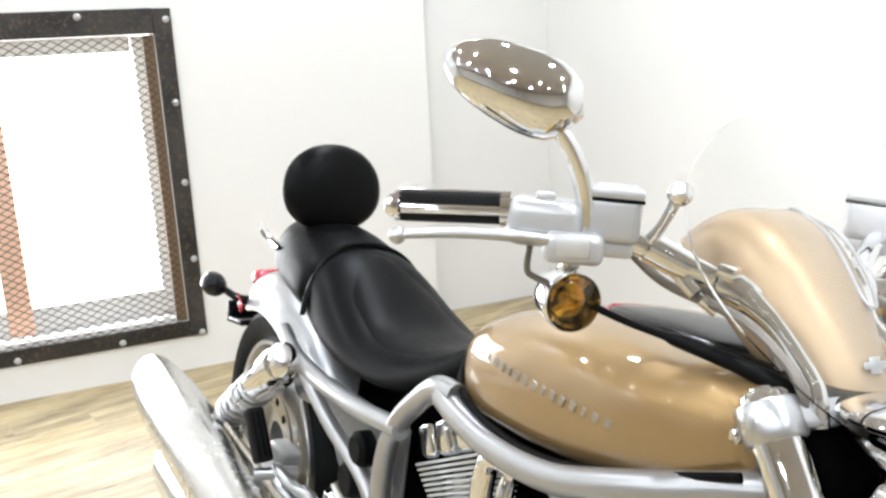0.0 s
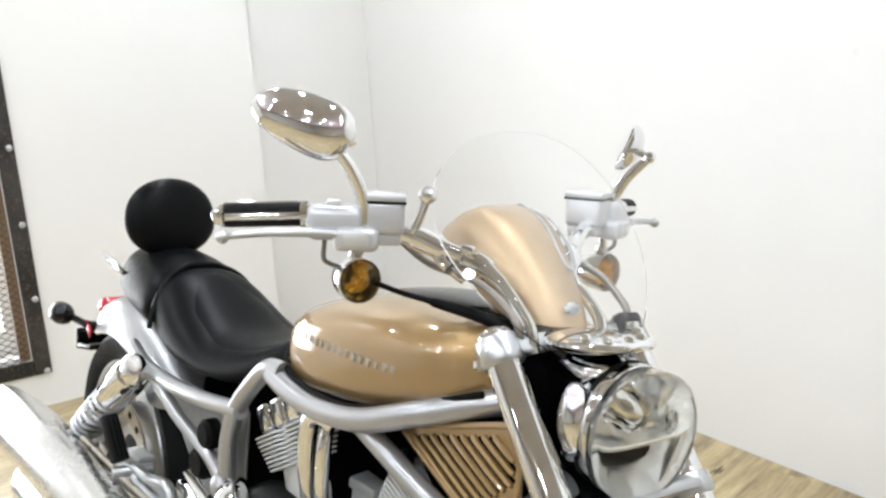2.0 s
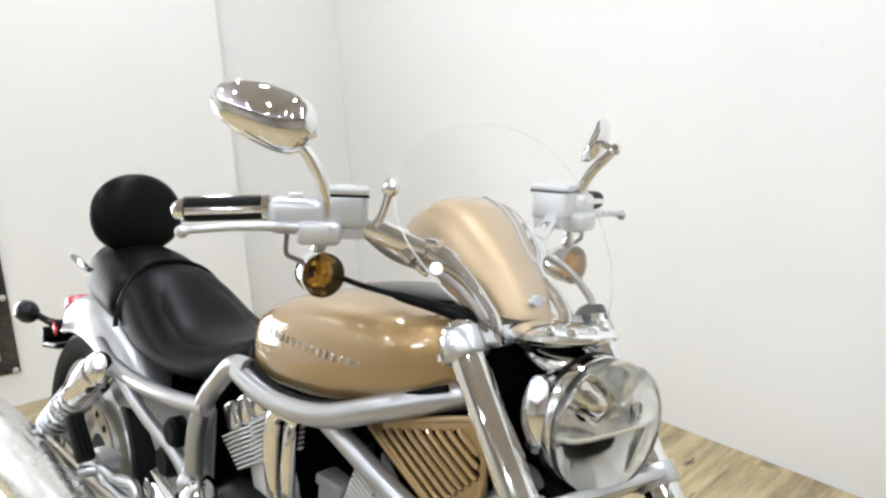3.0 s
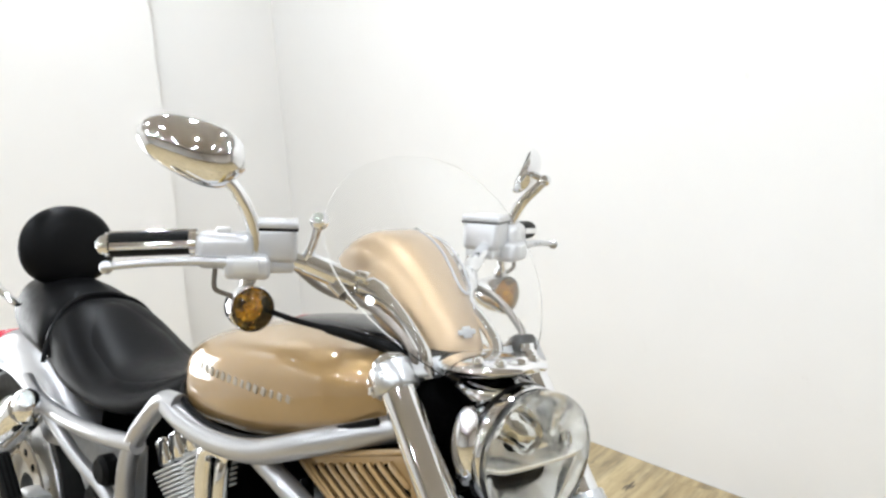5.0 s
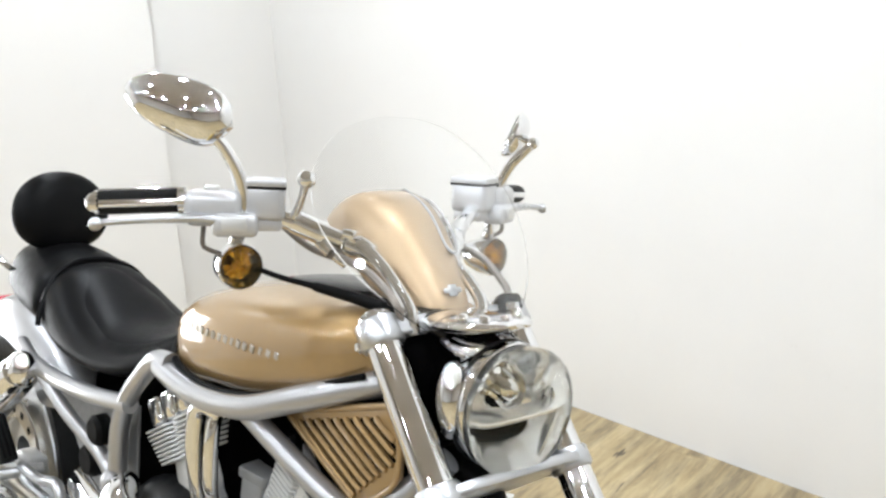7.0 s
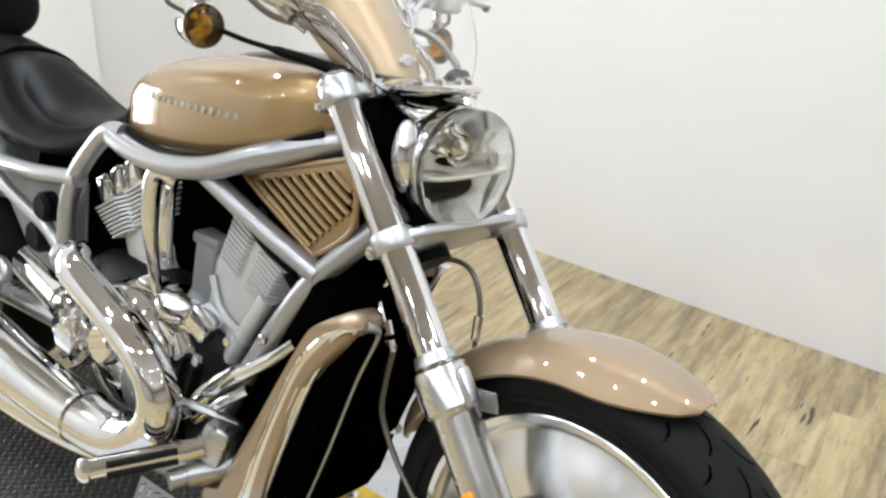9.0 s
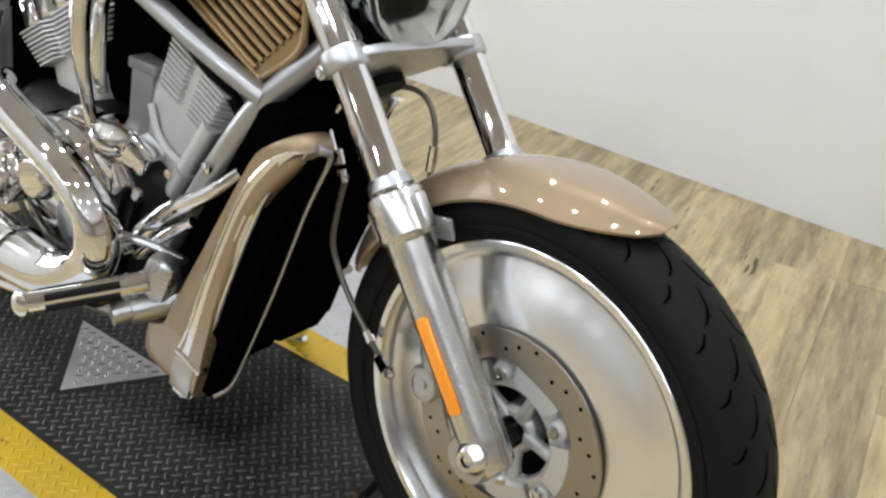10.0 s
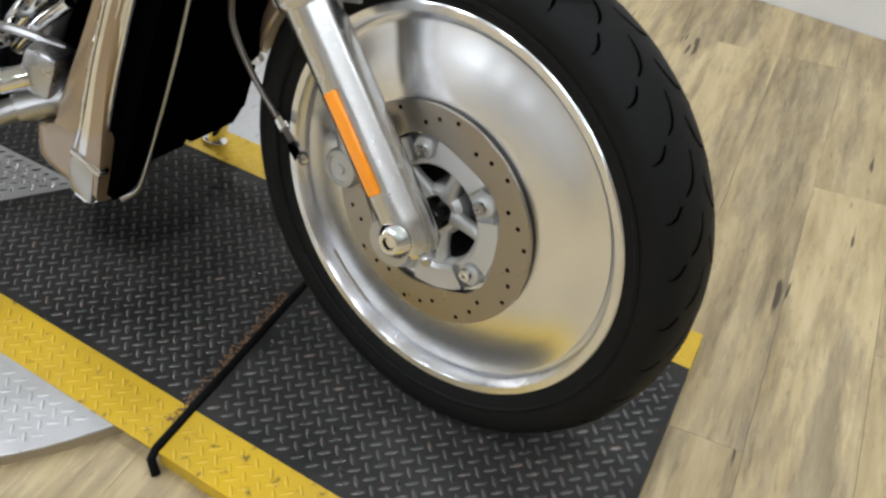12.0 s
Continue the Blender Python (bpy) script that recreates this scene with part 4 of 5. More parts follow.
build("horn", BLACK, lambda bm: [lathe(bm, [(0, 0.03), (0.022, 0.03), (0.03, 0.022), (0.03, 0.0)], Matrix.Translation((-1.18, -0.145, 0.592)), 24), lathe(bm, [(0, 0.03), (0.026, 0.03), (0.034, 0.02), (0.034, 0.0)], Matrix.Translation((-1.20, -0.15, 0.53)), 24)], engine, at=C)

# exhaust
PIPE = [(-0.985, -0.20, 0.560), (-0.95, -0.225, 0.562), (-0.905, -0.246, 0.552), (-0.80, -0.25, 0.519), (-0.705, -0.25, 0.480), (-0.655, -0.25, 0.432), (-0.669, -0.25, 0.362), (-0.766, -0.252, 0.304), (-0.91, -0.256, 0.300), (-1.07, -0.262, 0.313), (-1.2, -0.265, 0.326), (-1.35, -0.268, 0.337)]
pipe = build("exhaust", CHROME, lambda bm: tube(bm, PIPE, [0.024, 0.030, 0.031, 0.031, 0.032, 0.034, 0.036, 0.042, 0.048, 0.053, 0.058, 0.062], 28, 6), label="polished chrome two-into-two exhaust", at=C)
build("front_pipe", CHROME, lambda bm: tube(bm, [(-0.70, -0.20, 0.31), (-0.80, -0.225, 0.26), (-0.95, -0.24, 0.243), (-1.15, -0.248, 0.243), (-1.35, -0.25, 0.25)], [0.028, 0.032, 0.038, 0.045, 0.05], 20), pipe, at=C)
build("shield_clamp", CHROME, lambda bm: lathe(bm, [(0.0455, -0.004), (0.0495, -0.004), (0.0495, 0.004), (0.0455, 0.004)], turned(-0.87, -0.255, 0.3005, (-1, -0.03, 0.03)), 28, True), pipe, at=C)


def silencer(bm, pts, radii, cut):
    """A tapering can whose end is cut aslant."""
    line = smooth_line([np.r_[np.array(p), r] for p, r in zip(pts, radii)], 6)
    rings, n = [], 28
    for i, q in enumerate(line):
        lean = cut * max(0.0, (i - len(line) * 0.6) / (len(line) * 0.4))
        rings.append([(q[0] - lean * q[3] * math.sin(t), q[1] + q[3] * math.cos(t), q[2] + q[3] * math.sin(t)) for t in (2 * math.pi * k / n for k in range(n))])
    inner = [(x + 0.004, q1 + (y - q1) * 0.9, q2 + (z - q2) * 0.9) for (x, y, z) in rings[-1] for q1, q2 in ((line[-1][1], line[-1][2]),)]
    deep = [(x + 0.10, y, z) for x, y, z in inner]
    loft(bm, rings + [inner, deep])


build("silencer", POLISHED, lambda bm: silencer(bm, [(-1.30, -0.268, 0.333), (-1.5, -0.27, 0.352), (-1.75, -0.272, 0.367), (-1.98, -0.274, 0.372), (-2.13, -0.274, 0.366)], [0.062, 0.067, 0.074, 0.075, 0.066], 1.5), pipe, "chrome silencer with slash-cut tip", at=C)
build("silencer", POLISHED, lambda bm: silencer(bm, [(-1.30, -0.25, 0.25), (-1.5, -0.262, 0.248), (-1.7, -0.272, 0.246), (-1.9, -0.275, 0.245)], [0.05, 0.06, 0.064, 0.060], 1.2), pipe, "chrome silencer with slash-cut tip", at=C)
build("silencer_strap", STEEL, lambda bm: [box(bm, (0.05, 0.02, 0.08), Matrix.Translation((-1.62, -0.205, 0.40)) @ pose(0, 0, 0, 0, 15, 0), 0.005), rod(bm, (-1.50, -0.215, 0.412), (-1.72, -0.222, 0.428), 0.008), rod(bm, (-1.30, -0.205, 0.400), (-1.47, -0.215, 0.412), 0.012)], pipe, at=C)


# radiator shrouds
for s in (-1, 1):
    CS = C if s < 0 else C @ Matrix.Translation((-0.15, -0.03, -0.02))      # the far one sits further back
    side = [(-0.305, 0.655), (-0.330, 0.650), (-0.362, 0.620), (-0.440, 0.500), (-0.535, 0.345), (-0.560, 0.300), (-0.572, 0.282), (-0.605, 0.268), (-0.614, 0.24), (-0.605, 0.205), (-0.50, 0.182), (-0.485, 0.195), (-0.462, 0.27), (-0.425, 0.40), (-0.375, 0.53), (-0.300, 0.625)]

    def shell(bm, shrink=0.0):
        rings = []
        for y, k in ((0.135, 0.92), (0.160, 0.975), (0.178, 1.0), (0.192, 0.985), (0.201, 0.945), (0.206, 0.88), (0.209, 0.78)):
            cx, cz = -0.45, 0.42
            rings.append([(cx + (x - cx) * k, s * y, cz + (z - cz) * (0.6 + 0.4 * k)) for x, z in smooth_line(side, 3, True)])
        loft(bm, rings)

    shroud = build("radiator_shroud", PEARL, shell, label="champagne gold radiator shroud with chrome edge", at=CS)
    def facing(bm):
        """The bright face between the painted side and the mouth: wide below, drawn to a point above, with a rolled return edge."""
        rows = []
        for x0_, z0_, wide in smooth_line([(-0.498, 0.180, 0.030), (-0.486, 0.215, 0.034), (-0.462, 0.285, 0.034), (-0.424, 0.41, 0.032), (-0.372, 0.54, 0.027), (-0.330, 0.605, 0.020), (-0.302, 0.635, 0.012), (-0.290, 0.642, 0.004)], 4):
            rows.append([(x0_ - wide, s * 0.2095, z0_ + 0.18 * wide), (x0_ - wide * 0.3, s * 0.2085, z0_), (x0_ + 0.003, s * 0.198, z0_), (x0_ + 0.004, s * 0.186, z0_), (x0_ - 0.006, s * 0.186, z0_), (x0_ - wide, s * 0.200, z0_ + 0.18 * wide)])
        loft(bm, rows)

    build("shroud_trim", TRIM, facing, shroud, "wide chrome edge of the shroud", at=CS)
    # thin chrome ridges added along both trim edges to draw bright highlight lines
    build("highlight_bead", CHROME, lambda bm: [tube(bm, [(x - 0.033 * k, s * 0.2085, z + 0.006) for x, z, k in ((-0.480, 0.262, 1), (-0.462, 0.30, 1), (-0.424, 0.41, 0.94), (-0.372, 0.54, 0.8), (-0.330, 0.605, 0.6), (-0.302, 0.632, 0.3))], [0.003, 0.0038, 0.0038, 0.0036, 0.003, 0.002], 8), tube(bm, [(-0.484, s * 0.199, 0.232), (-0.459, s * 0.199, 0.30), (-0.421, s * 0.199, 0.41), (-0.369, s * 0.199, 0.54), (-0.327, s * 0.198, 0.605), (-0.298, s * 0.192, 0.636)], [0.003, 0.004, 0.004, 0.004, 0.0035, 0.002], 8)], shroud, at=CS)
    build("shroud_lip", ALLOY, lambda bm: tube(bm, [(-0.292, s * 0.182, 0.642), (-0.287, s * 0.170, 0.638), (-0.290, s * 0.160, 0.622), (-0.330, s * 0.152, 0.54), (-0.378, s * 0.148, 0.41), (-0.428, s * 0.148, 0.28), (-0.46, s * 0.152, 0.20), (-0.480, s * 0.168, 0.182)], [0.008, 0.006, 0.0035, 0.0028, 0.0025, 0.0025, 0.004, 0.008], 10, 4), shroud, at=CS)
    # mouth filled with lightless black, the opening's shade given as colour
    build("shroud_mouth", SHADE_BLACK, lambda bm: slab(bm, [(-0.302, 0.628), (-0.375, 0.55), (-0.445, 0.41), (-0.485, 0.28), (-0.512, 0.20), (-0.47, 0.19), (-0.435, 0.27), (-0.39, 0.40), (-0.34, 0.53), (-0.297, 0.625)], s * 0.135, s * 0.188), shroud, at=CS)
    build("trim_cap", ALLOY, lambda bm: box(bm, (0.046, 0.012, 0.060), Matrix.Translation((-0.508, s * 0.2055, 0.217)) @ pose(0, 0, 0, 0, 14, 0), 0.004), shroud, at=CS)
    build("trim_collar", CHROME, lambda bm: box(bm, (0.062, 0.020, 0.012), Matrix.Translation((-0.492, s * 0.2045, 0.252)) @ pose(0, 0, 0, 0, 14, 0), 0.005), shroud, at=CS)
# radiator parts take a black without gloss: deep shade between the shrouds as colour
radiator = build("radiator", SHADE_BLACK, lambda bm: slab(bm, [(-0.375, 0.655), (-0.40, 0.668), (-0.47, 0.655), (-0.66, 0.25), (-0.62, 0.17), (-0.55, 0.165), (-0.530, 0.20), (-0.492, 0.32), (-0.442, 0.44), (-0.40, 0.56)], -0.147, 0.03, 0.012), label="black radiator housing between two shrouds", at=C)
build("radiator_tank", SHADE_BLACK, lambda bm: slab(bm, [(-0.418, 0.50), (-0.55, 0.51), (-0.66, 0.25), (-0.62, 0.17), (-0.55, 0.165), (-0.532, 0.20), (-0.494, 0.32)], 0.031, 0.146, 0.010), radiator, at=C)
build("radiator_hose", SHADE_BLACK, lambda bm: tube(bm, [(-0.47, 0.01, 0.52), (-0.46, 0.05, 0.56), (-0.47, 0.07, 0.62), (-0.50, 0.07, 0.68)], 0.028, 12), radiator, at=C)
for k in range(16):
    z = 0.235 + 0.022 * k
    build("radiator_fin", SHADE_BLACK, lambda bm: box(bm, (0.008, 0.16, 0.004), Matrix.Translation((np.interp(z, [0.2, 0.32, 0.44, 0.56, 0.65], [-0.530, -0.492, -0.442, -0.40, -0.375]) + 0.001, -0.06, z)), 0.0), radiator, at=C)

# added block that blacks out the shaded space behind the headlight
build("wiring_filler", SHADE_BLACK, lambda bm: body(bm, [(-0.50, 0.085, 0.77, 0.93), (-0.44, 0.102, 0.74, 0.925), (-0.405, 0.095, 0.75, 0.90), (-0.388, 0.065, 0.78, 0.88)], 4, 3.5), label="black filler over the wiring behind the headlight, coloured as deep shade", at=C)

# foot controls on the right-hand side
peg = build("foot_peg", CHROME, lambda bm: [tube(bm, [(-0.585, -0.215, 0.352), (-0.61, -0.26, 0.345), (-0.665, -0.362, 0.331)], [0.017, 0.0165, 0.0155], 16), ball(bm, (-0.667, -0.366, 0.330), (0.017, 0.012, 0.02))], label="chrome foot peg with rubber inlays", at=C)
build("peg_rubber", RUBBER, lambda bm: [tube(bm, [(-0.603 + dx, -0.255, 0.346 + dz), (-0.652 + dx, -0.345, 0.333 + dz)], 0.006, 8) for dx, dz in ((0.010, 0.010), (-0.008, 0.011), (0.012, -0.006), (-0.010, -0.008))], peg, at=C)
build("peg_bracket", ALLOY, lambda bm: [box(bm, (0.05, 0.06, 0.07), Matrix.Translation((-0.575, -0.19, 0.36)) @ pose(0, 0, 0, 0, 20, 20), 0.012), rod(bm, (-0.545, -0.13, 0.32), (-0.595, -0.235, 0.305), 0.021), rod(bm, (-0.595, -0.235, 0.305), (-0.605, -0.262, 0.301), 0.017), tube(bm, [(-0.56, -0.17, 0.385), (-0.60, -0.20, 0.405), (-0.66, -0.225, 0.41)], 0.007, 8)], peg, at=C)
pedal = build("brake_pedal", CHROME, lambda bm: [tube(bm, [(-0.675, -0.17, 0.372), (-0.640, -0.178, 0.405), (-0.580, -0.18, 0.458), (-0.530, -0.178, 0.492), (-0.490, -0.168, 0.522), (-0.462, -0.150, 0.552)], [0.011, 0.017, 0.0165, 0.013, 0.011, 0.009], 14), tube(bm, [(-0.655, -0.18, 0.360), (-0.585, -0.185, 0.418), (-0.524, -0.18, 0.463)], [0.008, 0.0095, 0.008], 10), rod(bm, (-0.675, -0.15, 0.372), (-0.675, -0.20, 0.372), 0.016)], label="chrome rear brake linkage", at=C)
PEG = Matrix.Translation((-1.478, -0.235, 0.505)) @ pose(0, 0, 0, 0, 58, 8)
rear_peg = build("passenger_peg", RUBBER, lambda bm: box(bm, (0.105, 0.036, 0.026), PEG, 0.006), label="folded rubber passenger foot peg", at=C)
for dy in (-0.011, 0, 0.011):
    build("peg_rib", BLACK, lambda bm: box(bm, (0.09, 0.005, 0.006), PEG @ Matrix.Translation((0, dy, 0.013)), 0.0015), rear_peg, at=C)
build("peg_hinge", ALLOY, lambda bm: [tube(bm, [(-1.44, -0.21, 0.45), (-1.38, -0.20, 0.44), (-1.30, -0.195, 0.455), (-1.28, -0.195, 0.425), (-1.34, -0.20, 0.41), (-1.42, -0.205, 0.42)], 0.011, 10, closed=True), rod(bm, (-1.45, -0.25, 0.44), (-1.43, -0.17, 0.44), 0.012)], rear_peg, at=C)

# seat and backrest
seat = build("rider_seat", LEATHER, lambda bm: body(bm, [(-0.985, 0.03, 0.80, 0.835), (-1.0, 0.075, 0.765, 0.838), (-1.07, 0.118, 0.715, 0.795), (-1.17, 0.150, 0.68, 0.756), (-1.29, 0.164, 0.668, 0.750), (-1.40, 0.166, 0.668, 0.785), (-1.49, 0.158, 0.68, 0.828), (-1.555, 0.145, 0.70, 0.845), (-1.575, 0.10, 0.73, 0.83)], 6, 2.5, [0, 0, 0.002, 0.004, 0.004, 0.002, 0, 0, 0], 40, 0.30), label="black vinyl bucket seat with stitched panels", at=C)
build("seat_piping", LEATHER, lambda bm: [tube(bm, [(-1.512, -0.146, 0.728), (-1.525, -0.134, 0.76), (-1.553, -0.092, 0.822), (-1.570, -0.04, 0.848), (-1.573, 0, 0.852), (-1.570, 0.04, 0.848), (-1.553, 0.092, 0.822), (-1.525, 0.134, 0.76), (-1.512, 0.146, 0.728)], 0.006, 8)], seat, at=C)
build("seat_panel", LEATHER, lambda bm: body(bm, [(-1.10, 0.045, 0.70, 0.770), (-1.15, 0.098, 0.70, 0.760), (-1.22, 0.120, 0.69, 0.7515), (-1.32, 0.128, 0.69, 0.759), (-1.42, 0.124, 0.70, 0.7985), (-1.50, 0.104, 0.72, 0.8335), (-1.535, 0.05, 0.74, 0.842)], 5, 2.7, n=36, taper=0.28), seat, at=C)
pillion = build("passenger_seat", LEATHER, lambda bm: body(bm, [(-1.565, 0.10, 0.73, 0.835), (-1.58, 0.145, 0.70, 0.852), (-1.66, 0.145, 0.705, 0.868), (-1.76, 0.13, 0.72, 0.872), (-1.84, 0.10, 0.74, 0.86), (-1.87, 0.05, 0.77, 0.84)], 5, 2.4, n=36, taper=0.32), label="black vinyl passenger seat pad", at=C)
rest = build("backrest", LEATHER, lambda bm: (body(bm, [(-0.036, 0.05, -0.05, 0.05), (-0.029, 0.095, -0.080, 0.078), (-0.010, 0.117, -0.096, 0.092), (0.010, 0.117, -0.096, 0.092), (0.030, 0.10, -0.082, 0.076), (0.042, 0.055, -0.045, 0.042)], 4, 2.15, n=40, taper=0.10), bmesh.ops.transform(bm, matrix=Matrix.Translation((-1.745, 0, 0.945)) @ pose(0, 0, 0, 0, -8, 0), verts=bm.verts[:])), label="round black vinyl passenger backrest", at=C)
build("backrest_bracket", CHROME, lambda bm: tube(bm, [(-1.70, -0.13, 0.82), (-1.755, -0.145, 0.845), (-1.80, -0.14, 0.858)], [0.010, 0.012, 0.006], 10, flat=0.5), rest, at=C)

# rear wheel, swingarm, shocks, fender, tail
RX = Matrix.Translation((-1.83, 0, 0.32))
rear = build("rear_wheel", ALLOY, lambda bm: lathe(bm, [(0.245, 0.080), (0.243, 0.0825), (0.234, 0.081), (0.229, 0.07), (0.222, 0.055), (0.20, 0.055), (0.12, 0.062), (0.05, 0.066), (0.05, -0.066), (0.12, -0.062), (0.2, -0.055), (0.229, -0.07), (0.243, -0.0825)], RX, 96, True), label="solid aluminium rear disc wheel", at=C)
build("tyre", RUBBER, lambda bm: tyre(bm, RX, 0.328, 0.09, 0.245), rear, at=C)
build("brake_disc", STEEL, lambda bm: lathe(bm, [(0.1, 0.078), (0.146, 0.078), (0.146, 0.084), (0.1, 0.084)], RX, 56, True), rear, at=C)
# black squares on the disc face, coloured as the shade in open vents
for a in range(0, 360, 24):
    build("vent_hole", BLACK, lambda bm: box(bm, (0.016, 0.004, 0.016), RX @ pose(0.0, -0.0845, 0, 0, -a, 0) @ Matrix.Translation((0.123, 0, 0)), 0.002), rear, at=C)
build("sprocket", GLOSS, lambda bm: lathe(bm, [(0.11, -0.09), (0.12, -0.09), (0.12, -0.115), (0.11, -0.115)], RX, 40, True), rear, at=C)
for s in (-1, 1):
    arm = build("swingarm", ALLOY, lambda bm: tube(bm, [(-1.16, s * 0.13, 0.36), (-1.35, s * 0.145, 0.36), (-1.6, s * 0.15, 0.345), (-1.83, s * 0.15, 0.32), (-1.90, s * 0.15, 0.315)], [0.035, 0.032, 0.03, 0.034, 0.026], 16, flat=0.7), label="polished aluminium swingarm", at=C)
    shock = build("shock_absorber", CHROME, lambda bm: [tube(bm, [(-1.49, s * 0.19, 0.640), (-1.50, s * 0.19, 0.632), (-1.60, s * 0.19, 0.565), (-1.605, s * 0.19, 0.56)], [0.036, 0.041, 0.041, 0.034], 22, smooth=False), ball(bm, (-1.482, s * 0.19, 0.645), (0.040, 0.03, 0.040)), rod(bm, (-1.50, s * 0.19, 0.63), (-1.82, s * 0.19, 0.405), 0.012)], label="chrome rear shock absorber with exposed spring", at=C)

    def spring(bm):
        a, b = Vector((-1.585, s * 0.19, 0.575)), Vector((-1.80, s * 0.19, 0.424))
        d = (b - a).normalized()
        e = d.cross(Vector((0, 1, 0))).normalized()
        pts = [a.lerp(b, k / 96) + Vector((0, 1, 0)) * 0.034 * math.cos(k * 2 * math.pi / 12) + e * 0.034 * math.sin(k * 2 * math.pi / 12) for k in range(97)]
        tube(bm, pts, 0.0072, 8, smooth=False)

    build("damper", BLACK, lambda bm: rod(bm, (-1.58, s * 0.19, 0.577), (-1.80, s * 0.19, 0.422), 0.0225), shock, at=C)
    build("spring", ALLOY, spring, shock, at=C)
    for p in ((-1.488, s * 0.212, 0.642), (-1.81, s * 0.212, 0.41)):
        build("shock_bolt", CHROME, lambda bm: bolt(bm, p, (0, s, 0), 0.013, 0.009), shock, at=C)
    build("axle_plate", CHROME, lambda bm: [box(bm, (0.09, 0.02, 0.07), Matrix.Translation((-1.83, s * 0.165, 0.32)), 0.02, 3), bolt(bm, (-1.83, s * 0.176, 0.32), (0, s, 0), 0.02, 0.012)], arm, at=C)
build("rear_caliper", CAST, lambda bm: box(bm, (0.09, 0.05, 0.06), Matrix.Translation((-1.66, -0.11, 0.36)), 0.012, 3), at=C)
tail = build("rear_fender", SILVER, lambda bm: fender(bm, -1.83, 0.315, 0.415, 32, 121, 0.118, 0.03, 0.06, 32, 0.12), label="silver painted rear fender", at=C)
build("tail_light", RED, lambda bm: box(bm, (0.05, 0.11, 0.035), Matrix.Translation((-2.09, 0, 0.66)) @ pose(0, 0, 0, 0, -30, 0), 0.012, 3), tail, at=C)
build("plate_holder", GLOSS, lambda bm: [box(bm, (0.12, 0.21, 0.016), Matrix.Translation((-2.085, 0, 0.550)) @ pose(0, 0, 0, 0, -10, 0), 0.005), box(bm, (0.016, 0.21, 0.050), Matrix.Translation((-2.135, 0, 0.566)) @ pose(0, 0, 0, 0, -10, 0), 0.005), box(bm, (0.10, 0.04, 0.03), Matrix.Translation((-2.06, 0, 0.585)) @ pose(0, 0, 0, 0, -10, 0), 0.006)], tail, "black plate bracket", at=C)
for s in (-1, 1):
    sig = build("rear_signal", GLOSS, lambda bm: [lathe(bm, [(0, -0.036), (0.016, -0.032), (0.027, -0.018), (0.03, 0.0), (0.029, 0.018), (0.024, 0.028)], turned(-2.06, s * 0.165, 0.655, (-1, 0, 0)), 24), tube(bm, [(-2.045, s * 0.15, 0.65), (-2.0, s * 0.125, 0.635), (-1.98, s * 0.10, 0.63)], [0.009, 0.010, 0.013], 10)], label="black bullet turn signal", at=C)
    build("signal_lens", RED, lambda bm: lathe(bm, [(0.0255, 0.024), (0.02, 0.034), (0, 0.038)], turned(-2.06, s * 0.165, 0.655, (-1, 0, 0)), 24), sig, at=C)
    build("side_reflector", RED, lambda bm: box(bm, (0.045, 0.006, 0.022), Matrix.Translation((-1.985, s * 0.122, 0.625)) @ pose(0, 0, 0, 0, 35, 0), 0.002), tail, at=C)
build("jiffy_stand", CHROME, lambda bm: [tube(bm, [(-0.50, 0.14, 0.30), (-0.58, 0.18, 0.235), (-0.655, 0.215, 0.09), (-0.69, 0.235, 0.045)], [0.015, 0.014, 0.013, 0.018], 12, flat=0.7), ball(bm, (-0.70, 0.24, 0.035), (0.03, 0.02, 0.010))], at=C, label="chrome side stand leg")

# handlebar, controls, mirrors, signals
bar = build("handlebar", CHROME, lambda bm: tube(bm, [(-0.713, 0.384, 1.07), (-0.65, 0.28, 1.076), (-0.612, 0.20, 1.062), (-0.57, 0.125, 1.036), (-0.52, 0.045, 1.0), (-0.508, 0, 0.992), (-0.52, -0.045, 1.0), (-0.57, -0.125, 1.036), (-0.612, -0.20, 1.062), (-0.65, -0.28, 1.076), (-0.713, -0.384, 1.07)], [0.0125, 0.0125, 0.0125, 0.0125, 0.0125, 0.0125, 0.0125, 0.0125, 0.0125, 0.0125, 0.0125], 16), label="chrome pulled-back handlebar")
for s, y in ((-1, 0.076), (1, 0.050)):
    build("riser", CHROME, lambda bm: [tube(bm, [(-0.424, s * (y - 0.003), 0.918), (-0.430, s * y, 0.948), (-0.457, s * y, 0.972), (-0.492, s * y, 0.995), (-0.535, s * 0.082, 1.016)], [0.0115, 0.0095, 0.009, 0.010, 0.016], 16), tube(bm, [(-0.556, s * 0.102, 1.026), (-0.548, s * 0.094, 1.022), (-0.527, s * 0.076, 1.010), (-0.519, s * 0.069, 1.005), (-0.516, s * 0.066, 1.003)], [0.010, 0.0175, 0.0172, 0.011, 0.002], 18, 5)], bar)
